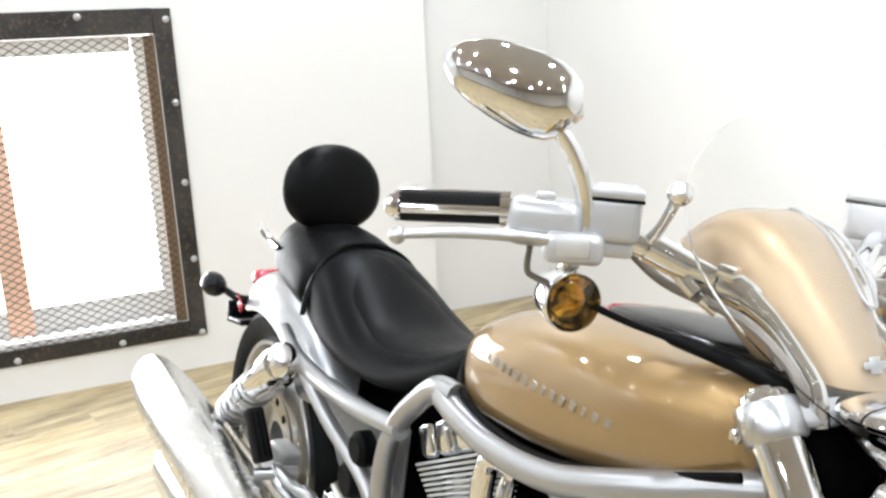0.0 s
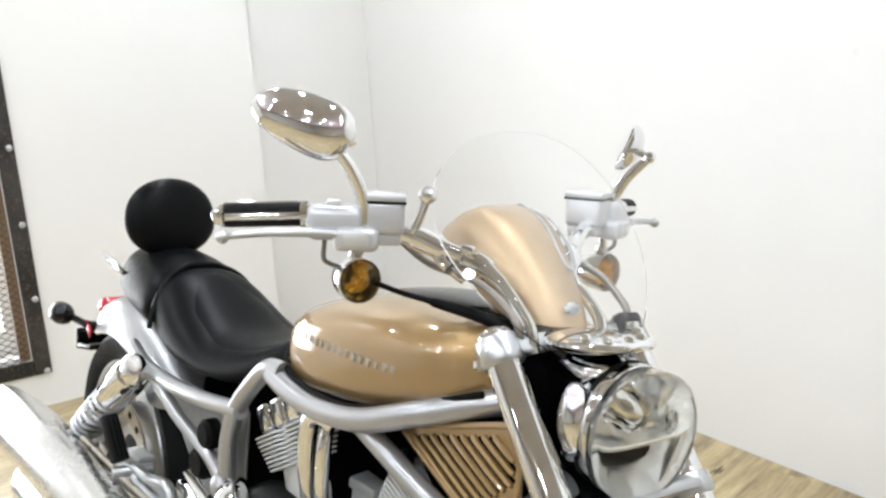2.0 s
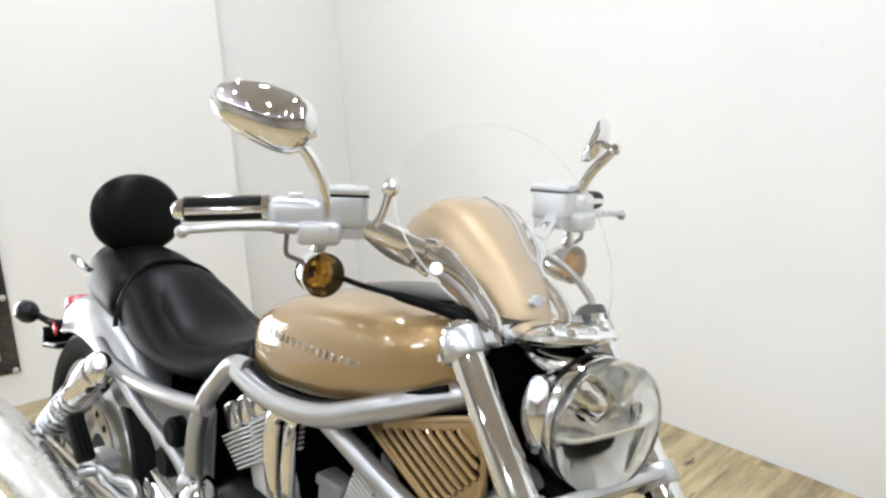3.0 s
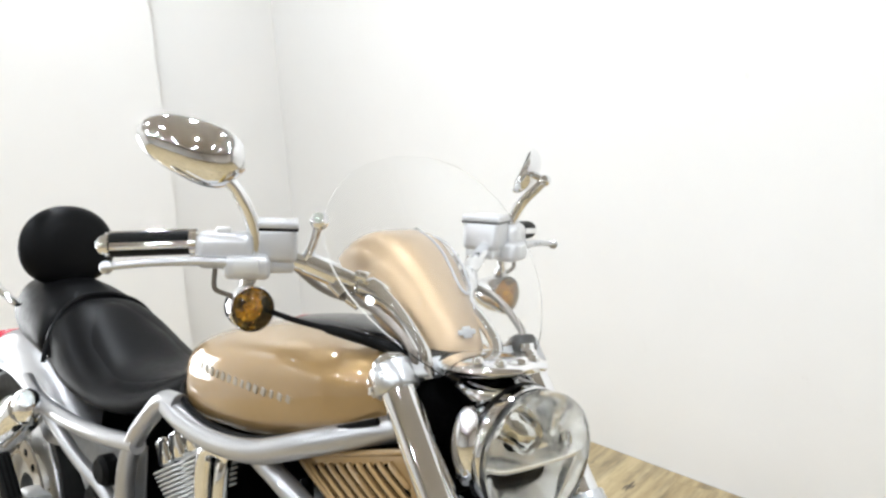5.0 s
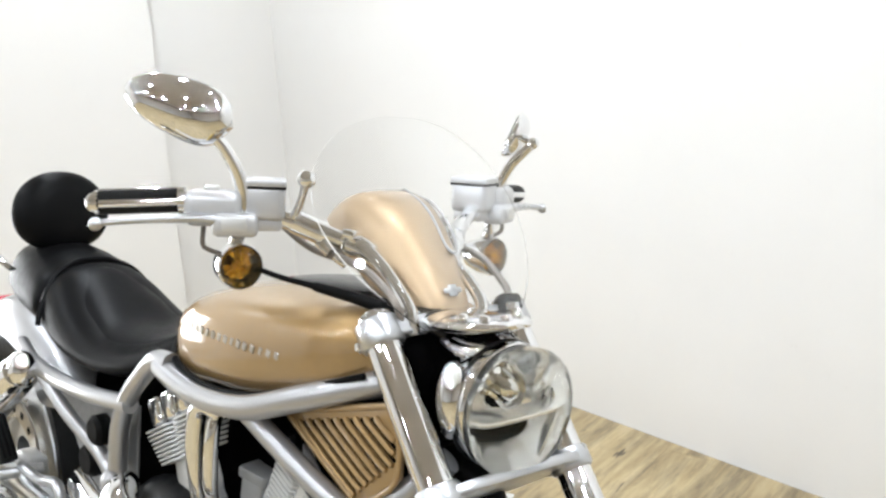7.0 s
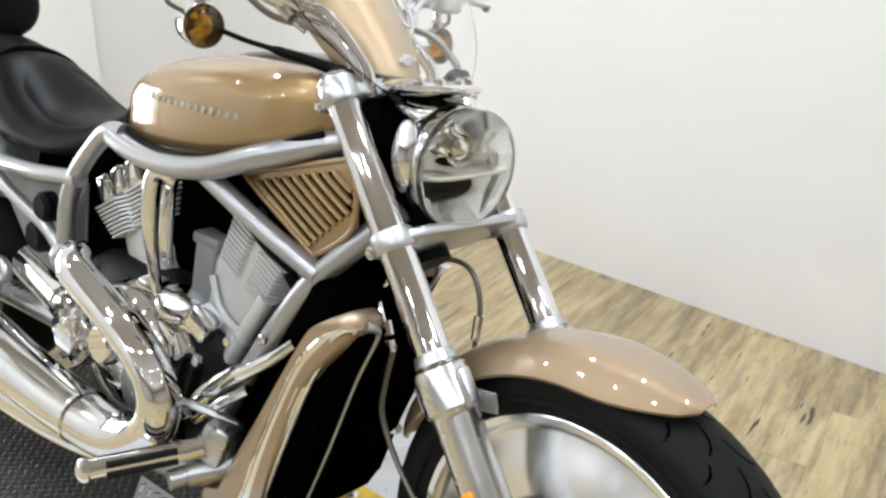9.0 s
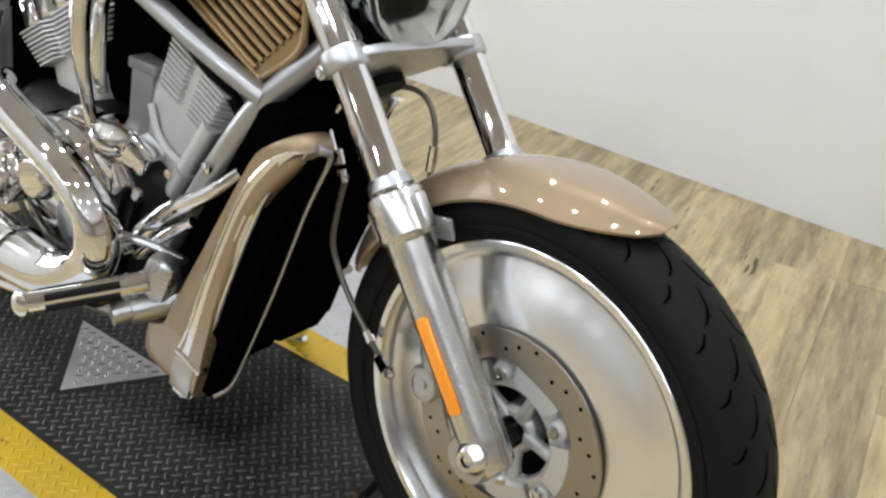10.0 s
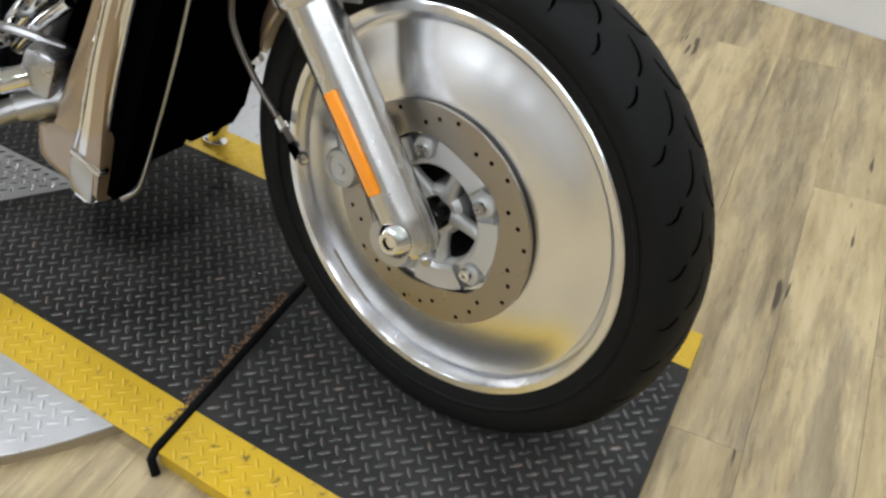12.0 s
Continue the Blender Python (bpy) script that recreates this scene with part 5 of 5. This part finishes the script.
for s in (-1, 1):
    side = "right" if s < 0 else "left"
    out = Vector((-0.06, s * 0.10, -0.007)).normalized()
    g0, g1 = Vector((-0.656, s * 0.29, 1.077)), Vector((-0.713, s * 0.385, 1.070))
    grip = build("grip", RUBBER, lambda bm: [tube(bm, [g0, g0.lerp(g1, 0.06), g0.lerp(g1, 0.5), g0.lerp(g1, 0.95), g1], [0.0155, 0.0165, 0.0165, 0.0165, 0.014], 20, 4)], label="black rubber grip with chrome bands")
    build("grip_band", CHROME, lambda bm: [rod(bm, g0.lerp(g1, -0.03), g0.lerp(g1, 0.06), 0.0185), rod(bm, g0.lerp(g1, 0.97), g1 + out * 0.003, 0.0162), ball(bm, tuple(g1 + out * 0.006), (0.009, 0.010, 0.0125))] + [tube(bm, [g0.lerp(g1, 0.05) + q * 0.0125, g0.lerp(g1, 0.96) + q * 0.0125], 0.0062, 10) for q in (Vector((0.84, s * 0.5, -0.05)), Vector((-0.3, s * 0.15, 0.93)))], grip)
    sw = build("switch_housing", SWITCH, lambda bm: [box(bm, (0.05, 0.075, 0.048), Matrix.Translation((-0.634, s * 0.258, 1.068)) @ pose(0, 0, 0, 0, 0, s * 30), 0.013, 3), box(bm, (0.04, 0.06, 0.032), Matrix.Translation((-0.606, s * 0.240, 1.048)) @ pose(0, 0, 0, 0, 0, s * 26), 0.009, 3)], label="silver switch housing")
    build("switch_button", CAST, lambda bm: box(bm, (0.006, 0.034, 0.02), Matrix.Translation((-0.590, s * 0.250, 1.05)) @ pose(0, 0, 0, 0, 0, s * 30), 0.003), sw)
    build("switch_lever", CAST, lambda bm: box(bm, (0.012, 0.02, 0.012), Matrix.Translation((-0.63, s * 0.262, 1.093)) @ pose(0, 0, 0, 0, 0, s * 26), 0.003), sw)
    tank_box = build("fluid_reservoir", SWITCH, lambda bm: box(bm, (0.062, 0.062, 0.050), Matrix.Translation((-0.618, s * 0.193, 1.077)) @ pose(0, 0, 0, 0, 0, s * 30), 0.010, 3), label="silver hydraulic fluid reservoir")
    build("reservoir_lid", SWITCH, lambda bm: box(bm, (0.063, 0.063, 0.010), Matrix.Translation((-0.618, s * 0.193, 1.1035)) @ pose(0, 0, 0, 0, 0, s * 30), 0.003, 2), tank_box)
    build("lid_window", CAST, lambda bm: lathe(bm, [(0, 0.0012), (0.013, 0.0012), (0.015, 0.0), (0.015, -0.002)], turned(-0.618, s * 0.193, 1.1086, (0, 0, 1)), 20), tank_box)
    build("lid_gasket", BLACK, lambda bm: box(bm, (0.0635, 0.0635, 0.004), Matrix.Translation((-0.618, s * 0.193, 1.0975)) @ pose(0, 0, 0, 0, 0, s * 30), 0.001, 1), tank_box)
    build("clamp_base", SWITCH, lambda bm: box(bm, (0.05, 0.05, 0.018), Matrix.Translation((-0.618, s * 0.193, 1.047)) @ pose(0, 0, 0, 0, 0, s * 24), 0.005, 2), tank_box)
    lever = build("lever", ALLOY, lambda bm: [tube(bm, [(-0.606, s * 0.258, 1.054), (-0.622, s * 0.295, 1.056), (-0.645, s * 0.345, 1.054), (-0.660, s * 0.388, 1.05), (-0.664, s * 0.40, 1.048)], [0.011, 0.0095, 0.0078, 0.0066, 0.006], 14, flat=0.7), ball(bm, (-0.665, s * 0.404, 1.0475), (0.0088, 0.0088, 0.0088))], label="polished aluminium hand lever")
    line_up = [(-0.612, -0.224, 1.060), (-0.610, -0.229, 1.097), (-0.609, -0.243, 1.13), (-0.612, -0.262, 1.158), (-0.620, -0.288, 1.178)] if s < 0 else [(-0.618, 0.230, 1.060), (-0.619, 0.247, 1.092), (-0.605, 0.262, 1.130), (-0.584, 0.274, 1.156), (-0.574, 0.280, 1.168)]
    joint = Vector((-0.640, -0.300, 1.186) if s < 0 else (-0.650, 0.308, 1.182))
    stem = build("mirror_stem", CHROME, lambda bm: [tube(bm, line_up, [0.0105, 0.0098, 0.0092, 0.008, 0.0075], 14), ball(bm, line_up[-1], (0.010, 0.010, 0.010)), rod(bm, line_up[-1], joint, 0.0065)], label="chrome rear-view mirror")
    m = Matrix.Translation((-0.648, -0.303, 1.201)) @ pose(0, 0, 0, -19, -4, -42) if s < 0 else Matrix.Translation((-0.664, 0.322, 1.184)) @ pose(0, 0, 0, 12, 24, 48)

    def shell_of(bm):
        rows = []
        for u in (k / 12 for k in range(13)):
            v = -1 + 2 * u
            w = 0.039 * (1 - abs(v) ** 2.6) ** 0.5 * (1 + 0.2 * v)
            d = 0.030 * (1 - abs(v) ** 2.4) ** 0.5
            rows.append([(d * max(0, math.sin(t)) - 0.004 + 0.004 * min(0, math.sin(t)), -s * v * 0.077, max(w, 0.001) * math.cos(t)) for t in (2 * math.pi * k / 20 for k in range(20))])
        loft(bm, rows)
        bmesh.ops.transform(bm, matrix=m, verts=bm.verts[:])

    build("mirror_shell", CHROME, shell_of, stem)
    build("mirror_glass", MIRROR, lambda bm: (ball(bm, (-0.0085, 0, 0), (0.0012, 0.068, 0.032)), bmesh.ops.transform(bm, matrix=m, verts=bm.verts[:])), stem)
    sx, sz = (-0.633, 0.988) if s < 0 else (-0.618, 0.976)
    SIG = turned(sx, s * 0.225, sz, (1, s * 0.12, 0.02))
    ind = build("turn_signal", CHROME, lambda bm: [lathe(bm, [(0, -0.045), (0.014, -0.042), (0.024, -0.028), (0.0295, -0.008), (0.0315, 0.012), (0.0318, 0.020), (0.0305, 0.023), (0.0285, 0.021)], SIG, 32), tube(bm, [(sx - 0.004, s * 0.226, sz + 0.027), (sx + 0.008, s * 0.226, sz + 0.042), (-0.614, s * 0.226, 1.042)], [0.0095, 0.0065, 0.0085], 12, smooth=False), rod(bm, (sx + 0.004, s * 0.226, sz + 0.036), (sx + 0.007, s * 0.226, sz + 0.041), 0.0098)], label="chrome bullet turn signal with amber lens")
    build("signal_lens", AMBER, lambda bm: lathe(bm, [(0.0285, 0.020), (0.026, 0.026), (0.016, 0.031), (0, 0.033), (0, 0.031), (0.016, 0.029), (0.025, 0.024), (0.027, 0.019)], SIG, 32), ind).visible_shadow = False
    build("lens_bowl", CHROME, lambda bm: lathe(bm, [(0.0283, 0.018), (0.023, 0.008), (0.014, 0.001), (0.006, -0.001), (0.006, 0.012), (0, 0.014)], SIG, 10), ind, angle=5)
    build("signal_wire", HOSE, lambda bm: tube(bm, [(-0.634, s * 0.272, 1.045), (-0.632, s * 0.274, 1.020), (-0.630, s * 0.266, 1.012), (-0.630, s * 0.244, 1.004), (-0.632, s * 0.234, 1.004)], 0.0034, 8), ind)
    build("control_cable", HOSE, lambda bm: [tube(bm, [(-0.640, s * 0.150, 1.040), (-0.600, s * 0.124, 1.010), (-0.505, s * 0.110, 0.999), (-0.450, s * 0.102, 0.975), (-0.425, s * 0.097, 0.950), (-0.440, s * 0.080, 0.91)], 0.0055, 8), tube(bm, [(-0.585, s * 0.13, 1.045), (-0.56, s * 0.105, 1.012), (-0.535, s * 0.07, 0.985), (-0.50, s * 0.06, 0.96), (-0.47, s * 0.06, 0.91)], 0.005, 8)], bar)
build("cable_sleeve", CHROME, lambda bm: [rod(bm, (-0.573, -0.133, 1.028), (-0.552, -0.123, 1.010), 0.008), rod(bm, (-0.548, -0.118, 1.006), (-0.535, -0.108, 0.996), 0.007)], bar)
build("accessory_ball", CHROME, lambda bm: [tube(bm, [(-0.589, -0.160, 1.056), (-0.566, -0.165, 1.078), (-0.541, -0.172, 1.106)], [0.008, 0.0055, 0.006], 10), ball(bm, (-0.536, -0.173, 1.113), 0.0125), rod(bm, (-0.570, -0.125, 1.034), (-0.589, -0.162, 1.052), 0.0165), box(bm, (0.02, 0.03, 0.012), Matrix.Translation((-0.535, -0.10, 1.038)) @ pose(0, 0, 0, 0, 10, 30), 0.004)], bar, "chrome ball mount")
build("switch_cable", BLACK, lambda bm: tube(bm, [(-0.612, -0.205, 0.985), (-0.585, -0.178, 0.974), (-0.56, -0.15, 0.966), (-0.55, -0.14, 0.963), (-0.50, -0.10, 0.95), (-0.455, -0.06, 0.93), (-0.44, -0.04, 0.90)], [0.004, 0.004, 0.0045, 0.007, 0.0085, 0.010, 0.010], 10), bar)
build("ignition_lock", GLOSS, lambda bm: [box(bm, (0.03, 0.035, 0.028), Matrix.Translation((-0.424, 0.097, 0.941)) @ pose(0, 0, 0, 0, -30, -20), 0.008, 3)], bike)
build("lock_face", CHROME, lambda bm: [box(bm, (0.004, 0.02, 0.012), Matrix.Translation((-0.408, 0.091, 0.942)) @ pose(0, 0, 0, 0, -30, -20), 0.002, 2)])

# ---- the window with its steel frame and expanded-metal mesh ----
win = tagged(new("window_1"), "low window behind expanded-metal mesh in a bolted steel frame", "window", kind="structure")
fx = WX + 0.006
for size, c in (((0.012, 0.066, z1 - z0 + 0.15), (fx, y1 + 0.036, (z0 + z1) / 2 + 0.015)), ((0.012, 0.066, z1 - z0 + 0.15), (fx, y0 - 0.036, (z0 + z1) / 2 + 0.015)),
                ((0.012, y1 - y0 + 0.005, 0.092), (fx, (y0 + y1) / 2, z1 + 0.046)), ((0.012, y1 - y0 + 0.005, 0.062), (fx, (y0 + y1) / 2, z0 - 0.028))):
    bm = bmesh.new()
    box(bm, size, Matrix.Translation(c), 0.002, 1)
    part("steel_frame", bm, IRON, win)
for z in [z0 - 0.05 + (z1 - z0 + 0.10) * k / 4 for k in range(5)]:
    for y in (y1 + 0.05, y0 - 0.05):
        bm = bmesh.new()
        lathe(bm, [(0, 0.006), (0.008, 0.0055), (0.013, 0.002), (0.013, 0)], turned(fx + 0.006, y, z, (1, 0, 0)), 12)
        part("bolt", bm, PLATE, win)
for y in [y0 + (y1 - y0) * k / 4 for k in range(4)]:
    for z in (z1 + 0.07, z0 - 0.04):
        bm = bmesh.new()
        lathe(bm, [(0, 0.006), (0.008, 0.0055), (0.013, 0.002), (0.013, 0)], turned(fx + 0.006, y + 0.12, z, (1, 0, 0)), 12)
        part("bolt", bm, PLATE, win)
# inner wooden reveal and the brick pier outside
for size, c in (((0.012, 0.04, z1 - z0 - 0.01), (WX - 0.012, y1 - 0.0205, (z0 + z1) / 2)),):
    bm = bmesh.new()
    box(bm, size, Matrix.Translation(c), 0.003, 1)
    part("window_lining", bm, WOOD, win, "worn brown wooden lining")
bm = bmesh.new()
box(bm, (0.14, y1 - y0, 0.02), Matrix.Translation((WX - 0.08, (y0 + y1) / 2, z0 + 0.011)), 0.002)
part("window_sill", bm, WALL, win)
for size, c in (((0.05, y1 - y0, 0.10), (WX - 0.125, (y0 + y1) / 2, z0 + 0.072)), ((0.05, 0.07, z1 - z0 - 0.13), (WX - 0.125, y1 - 0.037, (z0 + z1) / 2 + 0.06)), ((0.05, y1 - y0 - 0.08, 0.06), (WX - 0.125, (y0 + y1) / 2 - 0.04, z1 - 0.032))):
    bm = bmesh.new()
    box(bm, size, Matrix.Translation(c), 0.004)
    part("window_frame", bm, WALL, win, "white window frame behind the mesh")
bm = bmesh.new()
box(bm, (0.05, 0.09, z1 - z0 - 0.004), Matrix.Translation((WX - 0.12, -0.80, (z0 + z1) / 2)), 0.003)
part("mullion", bm, BRICK, win, "orange-brown post")
verts, faces = [], []
dy, dz, t = 0.046, 0.014, 0.0018
for i in range(int((y1 - y0) / dy) + 1):
    for j in range(int((z1 - z0) / dz)):
        ya, za = y0 + (i + 0.5 * (j % 2)) * dy, z0 + j * dz
        for s in (-1, 1):
            yb, zb = ya + s * dy / 2, za + dz
            if not (y0 <= yb <= y1 and y0 <= ya <= y1):
                continue
            n = len(verts)
            verts += [(WX - 0.004, ya, za - t), (WX - 0.004, ya, za + t), (WX - 0.004, yb, zb + t), (WX - 0.004, yb, zb - t), (WX - 0.007, ya, za - t), (WX - 0.007, yb, zb - t)]
            faces += [(n, n + 1, n + 2, n + 3), (n, n + 3, n + 5, n + 4)]
me = bpy.data.meshes.new("mesh_screen")
me.from_pydata(verts, [], faces)
me.materials.append(IRON)
screen_ob = new("mesh_screen", me)
screen_ob.parent = win
bm = bmesh.new()
box(bm, (0.02, 3.6, 2.6), Matrix.Translation((WX - 0.9, -0.9, 0.9)))
tagged(part("backdrop", bm, DAYLIGHT), "bright white daylight outside the window", "backdrop", kind="structure")

# ---- turntable, painted track and floor ----
TURN, R_TABLE = (-0.95, -0.10), 0.712
TRACK = pose(-0.35, -0.073, 0, 0, 0, 6.0)      # the track's frame: x along it
ti = TRACK.inverted()


def outline_plate(bm, pts, z0, z1):
    a, b = [bm.verts.new((x, y, z0)) for x, y in pts], [bm.verts.new((x, y, z1)) for x, y in pts]
    bm.faces.new(a), bm.faces.new(b[::-1])
    n = len(pts)
    for i in range(n):
        bm.faces.new((a[i], b[i], b[(i + 1) % n], a[(i + 1) % n]))


def tread_bars(bm, inside, x0, x1, y0, y1, z, pitch=0.018):
    """Raised bars, each pointing at its neighbour's side, where inside(x, y) holds; x and y in the track's frame."""
    r = math.sqrt(0.5)
    n = int(max(x1 - x0, y1 - y0) / pitch * 1.5) + 2
    cx, cy = (x0 + x1) / 2, (y0 + y1) / 2
    l, w, h = 0.0108, 0.0029, 0.0015
    for i in range(-n, n + 1):
        for j in range(-n, n + 1):
            x, y = cx + (i - j) * pitch * r, cy + (i + j) * pitch * r
            if not (x0 <= x <= x1 and y0 <= y <= y1 and inside(x, y)):
                continue
            c, s = (r, r) if (i + j) % 2 else (r, -r)
            ring = [(-l, 0), (-l * 0.45, -w), (l * 0.45, -w), (l, 0), (l * 0.45, w), (-l * 0.45, w)]
            base = [bm.verts.new((x + p * c - q * s, y + p * s + q * c, z)) for p, q in ring]
            top = [bm.verts.new((x + 0.6 * p * c - 0.35 * q * s, y + 0.6 * p * s + 0.35 * q * c, z + h)) for p, q in ring]
            bm.faces.new(top)
            for k in range(6):
                bm.faces.new((base[k], base[(k + 1) % 6], top[(k + 1) % 6], top[k]))


HALF, EDGE = 0.315, 0.235


def seam_x(y):
    return 0.067 - 0.105 * y


def end_x(y):
    return 0.679 - 0.09 * y


tx, ty = (ti @ Vector((*TURN, 0)))[:2]
table = thing("turntable", "round bare aluminium diamond-plate display turntable", "turntable")
circle = [(TURN[0] + R_TABLE * math.cos(2 * math.pi * k / 128), TURN[1] + R_TABLE * math.sin(2 * math.pi * k / 128)) for k in range(128)]
bm = bmesh.new()
outline_plate(bm, circle, -0.006, -0.0025)
part("table_plate", bm, PLATE, table)
bm = bmesh.new()
outline_plate(bm, [(TURN[0] + (x - TURN[0]) * 0.995, TURN[1] + (y - TURN[1]) * 0.995) for x, y in circle], FLOOR, -0.006)
part("table_rim", bm, VINYL_RIM, table, "wood-look edge band")
bm = bmesh.new()
tread_bars(bm, lambda x, y: math.hypot(x - tx, y - ty) < R_TABLE - 0.02 and abs(y) > HALF + 0.015, tx - R_TABLE, tx + R_TABLE, ty - R_TABLE, ty + R_TABLE, -0.0026)
tagged(part("tread", bm, PLATE, table, at=TRACK), kind="stuff")
for a in (-58, -20, 40, 100, 160, 220):
    bm = bmesh.new()
    lathe(bm, [(0, 0.001), (0.005, 0.001), (0.0065, 0), (0.0065, -0.003)], turned(TURN[0] + (R_TABLE - 0.05) * math.cos(radians(a)), TURN[1] + (R_TABLE - 0.05) * math.sin(radians(a)), -0.0024, (0, 0, 1)), 10)
    part("plate_screw", bm, STEEL, table)

# the track crosses the table; its front piece lies past the seam
TRI = [tuple((ti @ Vector((x, y, 0)))[:2]) for x, y in ((-1.082, -0.123), (-0.796, -0.091), (-0.899, -0.266))]


def in_tri(x, y, grow=0.0):
    s = []
    for (ax, ay), (bx, by) in zip(TRI, TRI[1:] + TRI[:1]):
        s.append((bx - ax) * (y - ay) - (by - ay) * (x - ax))
    return all(v > -grow for v in s) or all(v < grow for v in s)


track = thing("wheel_track", "black diamond-plate wheel track with yellow edges", "track")
BACK = tx - 0.70
for rear_x, front_x, low in ((lambda y: BACK, lambda y: seam_x(y) - 0.006, -0.0024), (lambda y: seam_x(y) + 0.006, end_x, FLOOR)):
    bm = bmesh.new()
    outline_plate(bm, [(rear_x(-EDGE), -EDGE), (front_x(-EDGE), -EDGE), (front_x(EDGE), EDGE), (rear_x(EDGE), EDGE)], low, 0.0)
    part("black_plate", bm, PLATE_BLACK, track, at=TRACK)
    for s in (-1, 1):
        bm = bmesh.new()
        outline_plate(bm, [(rear_x(s * EDGE), s * EDGE), (front_x(s * EDGE), s * EDGE), (front_x(s * HALF), s * HALF), (rear_x(s * HALF), s * HALF)], low, 0.0)
        part("yellow_edge", bm, PLATE_YELLOW, track, "yellow painted edge band", at=TRACK)
        bm = bmesh.new()
        tread_bars(bm, lambda x, y: rear_x(y) + 0.012 < x < front_x(y) - 0.012 and EDGE + 0.008 < s * y < HALF - 0.008, -1.33, 0.72, -0.342, 0.342, -0.0001)
        tagged(part("yellow_tread", bm, PLATE_YELLOW, track, at=TRACK), kind="stuff")
    bm = bmesh.new()
    tread_bars(bm, lambda x, y: rear_x(y) + 0.012 < x < front_x(y) - 0.012 and abs(y) < EDGE - 0.006 and not in_tri(x, y, 0.002), -1.33, 0.72, -0.342, 0.342, -0.0001)
    tagged(part("black_tread", bm, PLATE_TREAD, track, at=TRACK), kind="stuff")
bm = bmesh.new()
outline_plate(bm, TRI, -0.001, 0.0022)
part("hatch", bm, PLATE, track, "bare metal triangular hatch", at=TRACK)
# bars in a brighter metal than the hatch, to bring out their highlights
bm = bmesh.new()
tread_bars(bm, lambda x, y: in_tri(x, y, -0.002), -1.33, 0.66, -0.342, 0.342, 0.0021)
tagged(part("hatch_tread", bm, POLISHED, track, at=TRACK), kind="stuff")
bm = bmesh.new()
tube(bm, [(seam_x(-HALF) + 0.012, -HALF - 0.016, -0.027), (seam_x(-HALF) + 0.002, -HALF - 0.010, -0.006), (seam_x(-HALF), -HALF + 0.004, 0.001), (seam_x(0), 0, 0.0), (seam_x(HALF), HALF, 0.0)], 0.0066, 10, smooth=False)
part("seam_cord", bm, BLACK, track, "black rubber cord in the seam", at=TRACK)

# rust and grit swept against the cord
rng = random.Random(9)
bm = bmesh.new()
for k in range(260):
    y = rng.uniform(-0.27, 0.02)
    x = seam_x(y) - 0.008 - abs(rng.gauss(0, 0.007))
    size = rng.uniform(0.0012, 0.0045)
    box(bm, (size, size * rng.uniform(0.3, 0.9), 0.0012), Matrix.Translation((x, y, 0.0008)) @ pose(0, 0, 0, rng.uniform(-20, 20), rng.uniform(-20, 20), rng.uniform(0, 180)))
tagged(part("grit", bm, RUST, track, "brown rust flakes beside the cord", at=TRACK), kind="stuff")

# vinyl planks, cut along the walls; those far behind the camera are one joined part
PW, PL = 0.152, 1.22
FX0, FX1, FY0, FY1 = WX - 0.13, 7.22, -9.82, WY - 0.005
floor_ob = bpy.data.objects["floor"]
bm = bmesh.new()
box(bm, (PW - 0.0005, PL - 0.0005, 0.004), Matrix(), 0.0003, 1)
whole = bpy.data.meshes.new("plank")
bm.to_mesh(whole)
bm.free()
whole.materials.append(VINYL)
rng = random.Random(4)
far_verts, far_faces = [], []
BOX = [(-PW / 2, -PL / 2), (PW / 2, -PL / 2), (PW / 2, PL / 2), (-PW / 2, PL / 2)]
for i in range(-46, 66):
    shift = rng.uniform(0, PL)
    for j in range(-11, 4):
        m = pose(0, 0, FLOOR + 0.0005, 0, 0, 13) @ Matrix.Translation((i * PW + 0.05, j * PL + shift - 0.6, 0))
        corners = [m @ Vector((x, y, 0)) for x, y in BOX]
        xs, ys = [c.x for c in corners], [c.y for c in corners]
        if max(xs) < FX0 or min(xs) > FX1 or max(ys) < FY0 or min(ys) > FY1:
            continue
        near = m.translation.x < 2.0 and m.translation.y > -2.3
        if near and min(xs) > FX0 and max(ys) < FY1:
            ob = new("plank", whole)
            ob.matrix_world = m
            ob.parent = floor_ob
            continue
        bm = bmesh.new()
        box(bm, (PW - 0.0005, PL - 0.0005, 0.004), Matrix())
        inv = m.inverted()
        for at, out in (((FX0, 0, 0), (-1, 0, 0)), ((FX1, 0, 0), (1, 0, 0)), ((0, FY0, 0), (0, -1, 0)), ((0, FY1, 0), (0, 1, 0))):
            geom = bm.verts[:] + bm.edges[:] + bm.faces[:]
            bmesh.ops.bisect_plane(bm, geom=geom, plane_co=inv @ Vector((at[0], at[1], FLOOR)), plane_no=inv.to_3x3() @ Vector(out), clear_outer=True)
        if len(bm.faces) < 3:
            bm.free()
            continue
        if near:
            me = bpy.data.meshes.new("plank")
            bm.to_mesh(me)
            me.materials.append(VINYL)
            ob = new("plank", me)
            ob.matrix_world = m
            ob.parent = floor_ob
        else:
            bm.verts.index_update()
            n = len(far_verts)
            far_verts += [m @ v.co for v in bm.verts]
            far_faces += [[n + v.index for v in f.verts] for f in bm.faces]
        bm.free()
me = bpy.data.meshes.new("far_planks")
me.from_pydata(far_verts, [], far_faces)
me.materials.append(VINYL)
far = new("far_planks", me)
far.parent = floor_ob
tagged(far, kind="stuff")
